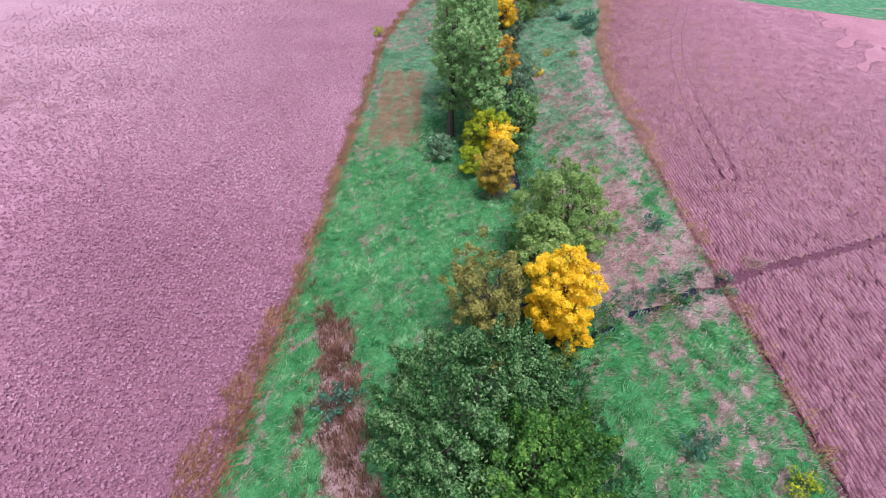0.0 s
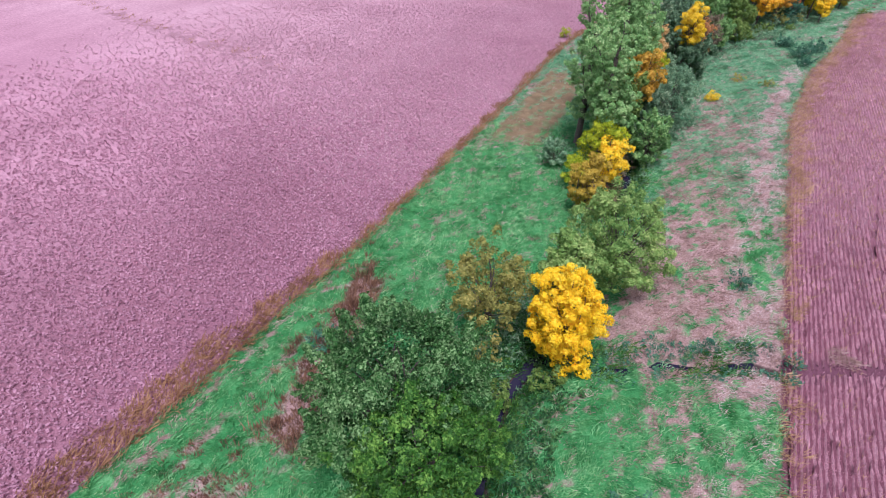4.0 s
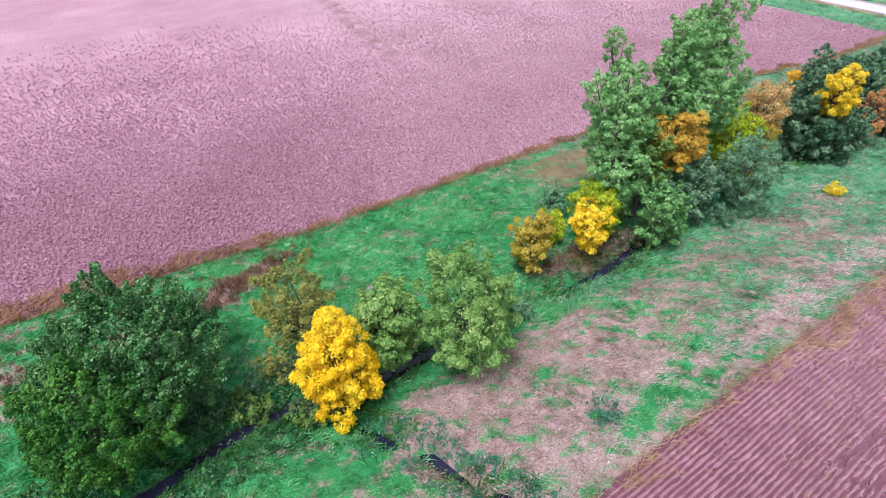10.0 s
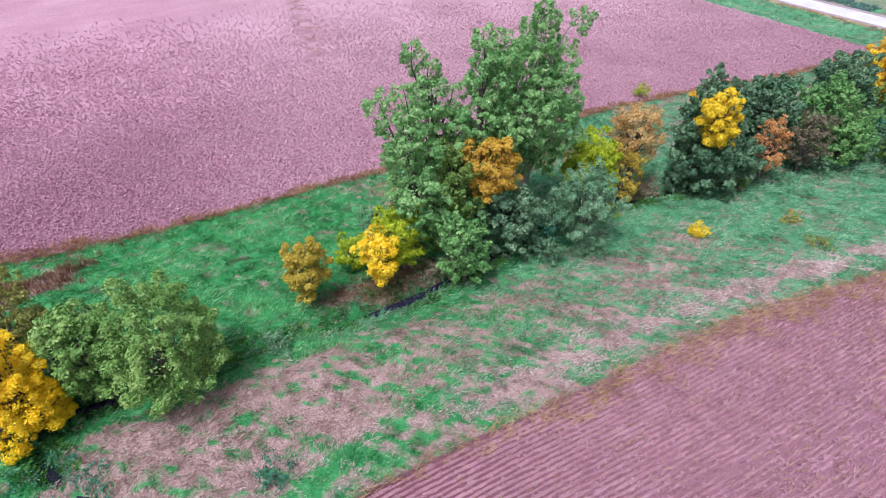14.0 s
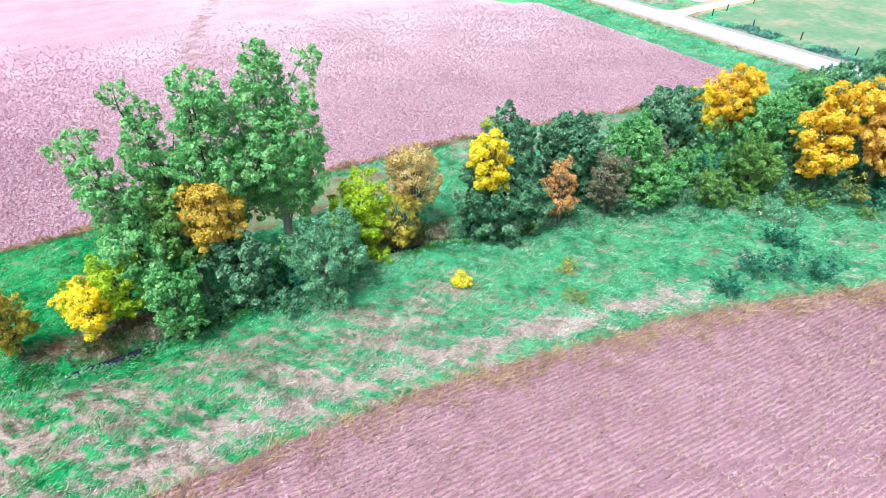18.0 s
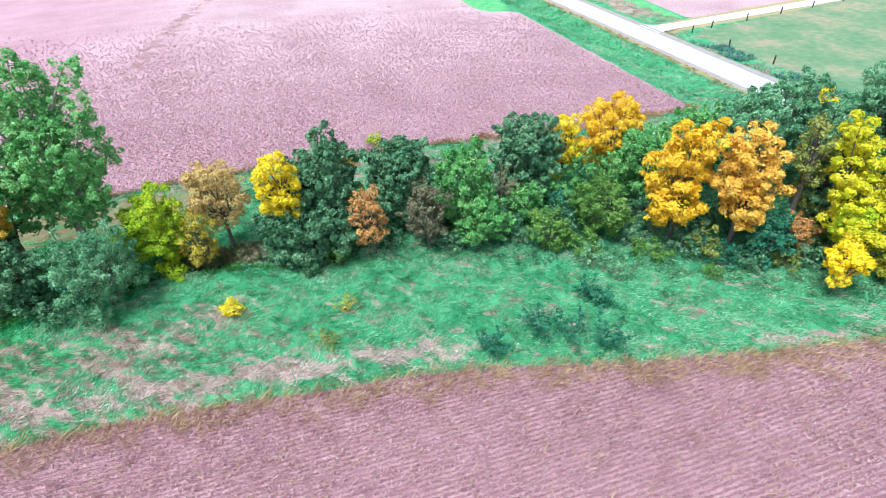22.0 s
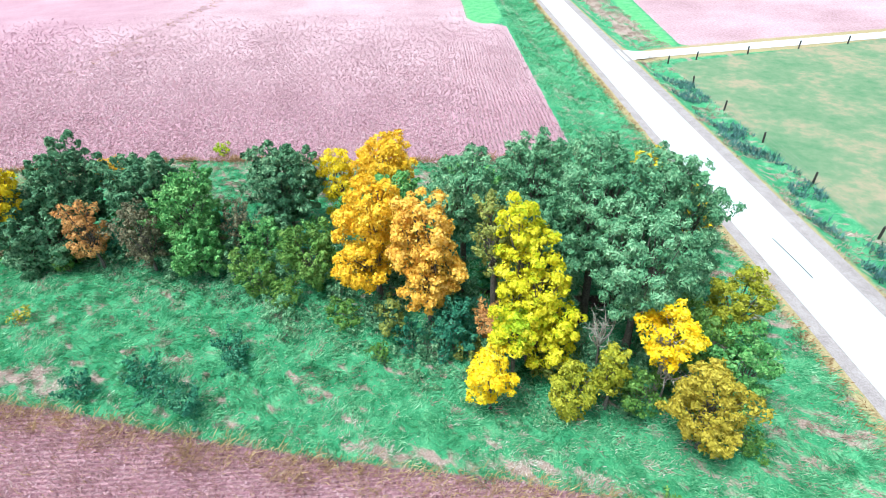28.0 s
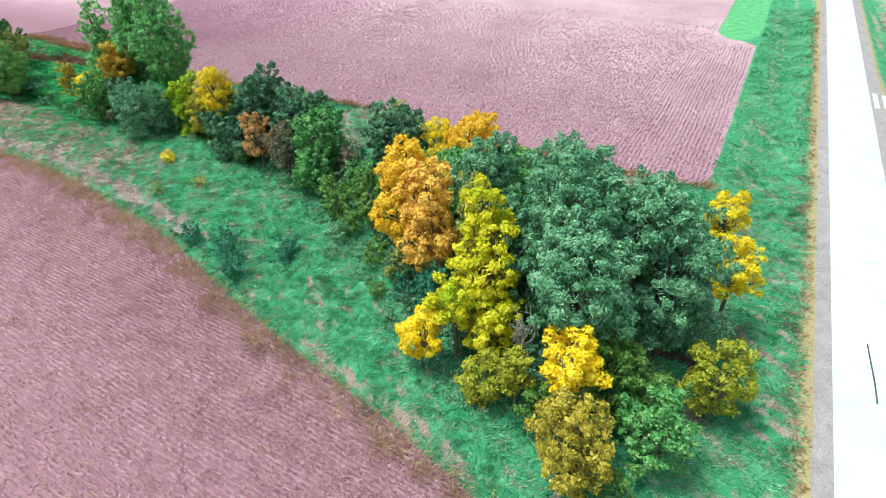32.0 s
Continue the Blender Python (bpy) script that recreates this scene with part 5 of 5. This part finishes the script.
one("olive_bush", "yellowish olive bush at the grove's foot", 28.3, 131.5, 1.9, 1.8, 2.0, "yolive", size=0.2, category="bush")
one("ochre_tree", "ochre-olive round tree standing apart from the grove", 31.6, 138.2, 3.8, 2.3, 3.7, "ochre", size=0.2, per_m2=40)
one("green_tree", "bright green tree near the road verge", 28.2, 141.9, 3.0, 2.2, 3.1, "green", size=0.22)
one("ochre_tree", "yellow-olive tree beside the road verge", 22.9, 144.3, 3.8, 2.2, 3.2, "yolive", size=0.21)
one("yellow_tree", "yellow treetops on the road side of the grove", 14.3, 143.8, 6.0, 2.0, 2.8, "lemon", size=0.21)
one("yellow_tree", "small yellow treetop on the road side", 8.6, 142.4, 6.2, 1.6, 2.4, "lemon", size=0.21)
one("green_bush", "olive-green bush inside the grove", 25.6, 138.8, 4.4, 1.7, 2.6, "moss", size=0.22, category="bush")
one("rust_bush", "small rust-red bush in shade", 22.8, 126.8, 2.5, 0.9, 1.5, "rust", size=0.18, category="bush")
one("dark_bush", "dark grey-green bush at the meadow's edge", 22.6, 124.2, 2.4, 1.8, 2.4, "teal", size=0.22, category="bush")

# ---------------------------------------------------------------- bushes of the meadow and undergrowth
def bush(label, x, y, rad, tall, leaf, name="shrub", per_m2=26, size=0.18, **kw):
    lobes = [(0, 0, tall * 0.5, rad * 0.75, tall * 0.5), (rad * 0.45, 0.2 * rad, tall * 0.4, rad * 0.5, tall * 0.38), (-rad * 0.4, -0.3 * rad, tall * 0.36, rad * 0.5, tall * 0.36)]
    return tree(name, label, x, y, lobes, leaf, size=size, per_m2=per_m2, trunk=0.05, category="shrub", **kw)


for bx, by, rad, tall in ((24.8, 98.5, 1.3, 1.3), (24.3, 102.6, 1.1, 1.9), (25.5, 104.4, 1.3, 2.2), (27.0, 106.7, 0.9, 1.6), (21.6, 108.0, 0.7, 1.4), (22.7, 108.6, 0.6, 1.3)):
    bush("loose dark blue-green shrub in the meadow grass", bx, by, rad * 0.8, tall * 0.85, "teal", per_m2=26, size=0.2, spray=1.1, group="meadow shrubs")
bush("pale grey-green tall shrub in the grass", 18.0, 110.6, 1.2, 1.7, "willow", per_m2=22)
bush("pale grey-green low shrub in the grass", 20.2, 111.6, 1.0, 1.0, "willow", per_m2=16)
bush("small bright yellow shrub in the meadow", 13.8, 80.4, 0.85, 1.3, "lemon")
bush("small orange-yellow shrub in the meadow", 16.4, 89.2, 0.5, 0.7, "ochre", per_m2=9)
bush("faded olive shrub in the meadow", 20.3, 87.4, 0.8, 0.8, "olive", per_m2=14)
bush("slate blue-green shrub among brown weeds", -6.9, 20.4, 1.2, 1.5, "teal", per_m2=22)
bush("slate blue-green shrub in rough grass", 15.6, 17.6, 1.0, 1.1, "teal", per_m2=20)
bush("dusky shrub in dry grass", 19.6, 40.4, 0.9, 0.9, "teal", per_m2=14)
bush("small yellow sapling at the field's edge", -12.4, 97.6, 1.0, 1.9, "lime")
bush("yellowing weed shrub beside the rows", 20.8, 15.4, 0.9, 1.0, "lime", per_m2=14)
bush("grey-green shrub on the creek bank", 8.6, 42.8, 1.0, 1.4, "willow")
bush("ochre shrub on the creek bank", 3.6, 24.2, 1.4, 1.8, "olive")
bush("grey-green shrub below the willow", 11.4, 70.4, 1.0, 1.1, "willow")
bush("yellow-olive shrub on the creek bank", 6.9, 75.4, 1.1, 1.4, "lime", per_m2=20)
bush("slender green sapling in the grass", 23.0, 119.0, 0.5, 1.1, "moss", per_m2=16)
bush("low green shrub in the field corner", 35.6, 135.6, 0.9, 0.8, "moss", per_m2=18)
bush("olive shrub beside the ochre tree", 31.4, 141.0, 1.5, 1.8, "moss")


def bare_bush(label, x, y, tall, wide, count, seed):
    """A leafless bush: pale crooked branches from one foot, each with finer twigs."""
    r = np.random.default_rng(seed)
    root = new("bare_bush")
    root.location = (x, y, float(height(np.array(x), np.array(y))))
    fork = tall * 0.62
    tube_part("trunk", (0, 0, -0.1), (0, 0, fork), 0.09, 0.06, BARK, root, 0.1, seed)
    for i in range(count):
        a, s = r.uniform(0, 6.28), r.uniform(0.3, 1.0)
        tip = (math.cos(a) * wide * s, math.sin(a) * wide * s, fork + (tall - fork) * r.uniform(0.1, 1.0))
        limb = tube_part("branch", (0, 0, fork * r.uniform(0.85, 1.0)), tip, 0.05, 0.015, PALE_BARK, root, 0.2, seed + i, sides=5)
        for j in range(3):
            f = r.uniform(0.45, 0.9)
            p = (tip[0] * f, tip[1] * f, fork + (tip[2] - fork) * f)
            q = (p[0] + r.normal(0, 0.35), p[1] + r.normal(0, 0.35), p[2] + r.uniform(-0.1, 0.5))
            tube_part("twig", p, q, 0.022, 0.008, PALE_BARK, limb, 0.08, seed + 40 + 3 * i + j, sides=4, rings=3)
    return tagged(root, label, "bush")


bare_bush("leafless pale grey bush among the yellow trees", 26.6, 133.2, 7.2, 1.1, 18, 900)
bare_bush("leafless grey twigs under the yellow tree", 28.8, 136.9, 5.4, 1.6, 16, 960)
# undergrowth; the dark bushes also stand in for shade below the tree line
UNDER = ((9.6, 66.6, 1.5, 1.8, "dark"), (4.0, 77.4, 1.4, 1.6, "mauve"), (5.6, 81.6, 1.6, 1.5, "mauve"), (9.4, 89.4, 1.5, 1.5, "moss"), (8.6, 94.6, 1.4, 1.8, "dark"),
         (9.8, 99.6, 1.4, 1.5, "dark"), (12.2, 105.8, 1.4, 1.7, "dark"), (16.4, 110.8, 1.5, 1.6, "moss"), (15.8, 115.4, 1.8, 2.0, "dark"), (18.6, 115.8, 1.6, 1.4, "moss"),
         (19.2, 119.0, 1.8, 2.0, "dark"), (21.4, 121.0, 1.6, 1.8, "teal"), (23.8, 125.4, 1.3, 1.6, "olive"), (24.6, 132.6, 2.0, 3.2, "dark"), (26.4, 134.6, 1.9, 3.4, "dark"), (28.4, 135.6, 1.6, 3.4, "moss"), (27.6, 138.6, 2.0, 3.8, "moss"), (25.4, 130.6, 1.6, 2.6, "olive"), (20.6, 119.6, 1.3, 3.2, "olive"),
         (26.6, 138.0, 2.0, 3.4, "dark"), (24.8, 141.4, 2.2, 3.6, "moss"), (21.6, 125.8, 1.8, 3.6, "teal"), (18.0, 124.6, 2.2, 4.4, "dark"), (11.0, 115.6, 2.2, 3.6, "dark"),
         (8.4, 112.4, 2.0, 3.4, "green"), (6.4, 116.2, 2.4, 4.4, "green"), (8.0, 122.0, 2.4, 4.2, "moss"), (21.8, 128.6, 1.8, 5.4, "olive"), (23.4, 131.4, 1.8, 4.6, "moss"), (14.2, 122.2, 2.2, 4.6, "green"), (11.0, 124.6, 2.4, 4.6, "teal"), (12.6, 129.4, 2.6, 5.2, "willow"), (17.4, 143.0, 2.2, 4.6, "willow"), (11.6, 137.4, 2.4, 5.4, "willow"),
         (6.4, 58.0, 1.4, 1.4, "mauve"), (3.4, 58.6, 1.8, 3.2, "moss"), (4.6, 67.0, 2.2, 4.2, "green"), (8.4, 24.6, 1.3, 1.0, "moss"), (5.4, 21.6, 1.6, 1.6, "moss"),
         (7.4, 90.8, 1.8, 2.8, "dark"), (7.2, 94.0, 2.0, 3.2, "teal"), (8.2, 98.0, 1.9, 3.4, "dark"), (6.6, 101.4, 2.2, 4.0, "dark"), (6.8, 105.2, 2.2, 4.4, "teal"), (11.2, 100.0, 1.3, 1.8, "dark"),
         (10.8, 105.2, 1.6, 2.6, "dark"), (12.4, 110.4, 1.9, 3.0, "dark"), (9.8, 112.2, 2.2, 4.0, "teal"), (14.2, 117.4, 1.9, 3.4, "dark"), (13.2, 119.8, 2.0, 4.2, "dark"), (16.8, 121.4, 1.8, 3.6, "dark"),
         (22.6, 122.6, 1.3, 1.8, "dark"), (24.4, 127.4, 1.4, 2.2, "dark"), (5.4, 88.2, 2.0, 3.0, "dark"), (5.8, 70.4, 1.9, 3.2, "dark"), (7.0, 67.6, 1.8, 2.6, "teal"), (6.4, 61.0, 1.7, 2.4, "dark"), (2.8, 92.4, 1.9, 3.6, "green"), (3.0, 96.4, 2.0, 3.8, "dark"))
for bx, by, rad, tall, leaf in UNDER:
    bush("leafy undergrowth, partly standing in for shade at the foot of the trees", bx, by, rad, tall, leaf, "undergrowth_bush", per_m2=24, size=0.22, group="undergrowth")


# ---------------------------------------------------------------- fence and road marks
def bm_box(w, d, h):
    bm = bmesh.new()
    bmesh.ops.create_cube(bm, size=1.0)
    bmesh.ops.scale(bm, vec=(w, d, h), verts=bm.verts)
    bmesh.ops.bevel(bm, geom=list(bm.edges), offset=min(w, d) * 0.22, segments=1, affect="EDGES")
    bmesh.ops.translate(bm, vec=(0, 0, h / 2), verts=bm.verts)
    return bm


def part(name, bm, material, parent, label=""):
    me = bpy.data.meshes.new(name)
    bm.to_mesh(me)
    bm.free()
    me.materials.append(material)
    ob = new(name, me)
    ob.parent = parent
    return tagged(ob, label)


def fence(points, label):
    root = tagged(new("fence"), label, "fence")
    first = points[0]
    root.location = (first[0], first[1], float(height(np.array(first[0]), np.array(first[1]))))
    shared, tops = None, []
    for i, (x, y) in enumerate(points):
        z = float(height(np.array(x), np.array(y)))
        if shared is None:
            ob = part("post", bm_box(0.2, 0.2, 1.55), POST, root)
            shared = ob.data
        else:
            ob = new("post", shared)
            ob.parent = root
        ob.location = (x - first[0], y - first[1], z - root.location.z - 0.2)
        ob.rotation_euler = (0.06 * math.sin(i * 2.1), 0.06 * math.cos(i * 3.3), i * 0.7)
        tops.append((x - first[0], y - first[1], z - root.location.z))
    for p, q in zip(tops, tops[1:]):
        for h in (0.45, 0.85, 1.2):
            tube_part("wire", (p[0], p[1], p[2] + h), (q[0], q[1], q[2] + h), 0.008, 0.008, WIRE, root, 0.01, 5, sides=4, rings=3)
    return root


fence([(-36.3 + i * 9.8, 162.5) for i in range(11)], "wire fence on dark wooden posts along the pasture")
fence([(-37.2 - i * 1.05, 167.5 + i * 9.0) for i in range(9)], "wire fence on dark posts beside the gravel lane")
drive = slab("driveway", -42.7, -39.3, ROAD1 + 0.3, 260, lambda x, y: np.maximum(height(x, y), -1.5) + 0.05 + 0 * x, GRAVEL, 5, 60)
drive_me = drive.data
for v in drive_me.vertices:
    v.co.x -= (v.co.y - 157) * 0.06
    flare = max(0.0, 1 - (v.co.y - ROAD1) / 5.0)
    v.co.x += (v.co.x + 41) * 0.9 * flare
tagged(drive, "narrow pale gravel lane leading off the road", "lane", kind="structure")


def tar_mark(points, half):
    """A thin dark streak lying on the gravel."""
    ob = ribbon("tar_mark", points, half, lambda x, y, s: road_z(x, y) + 0.012, TAR, 2)
    return tagged(ob, "thin dark streak across the pale gravel", "road mark")


tar_mark([(12.2, 153.1), (14.0, 153.2), (16.0, 153.32), (17.9, 153.36)], 0.05)
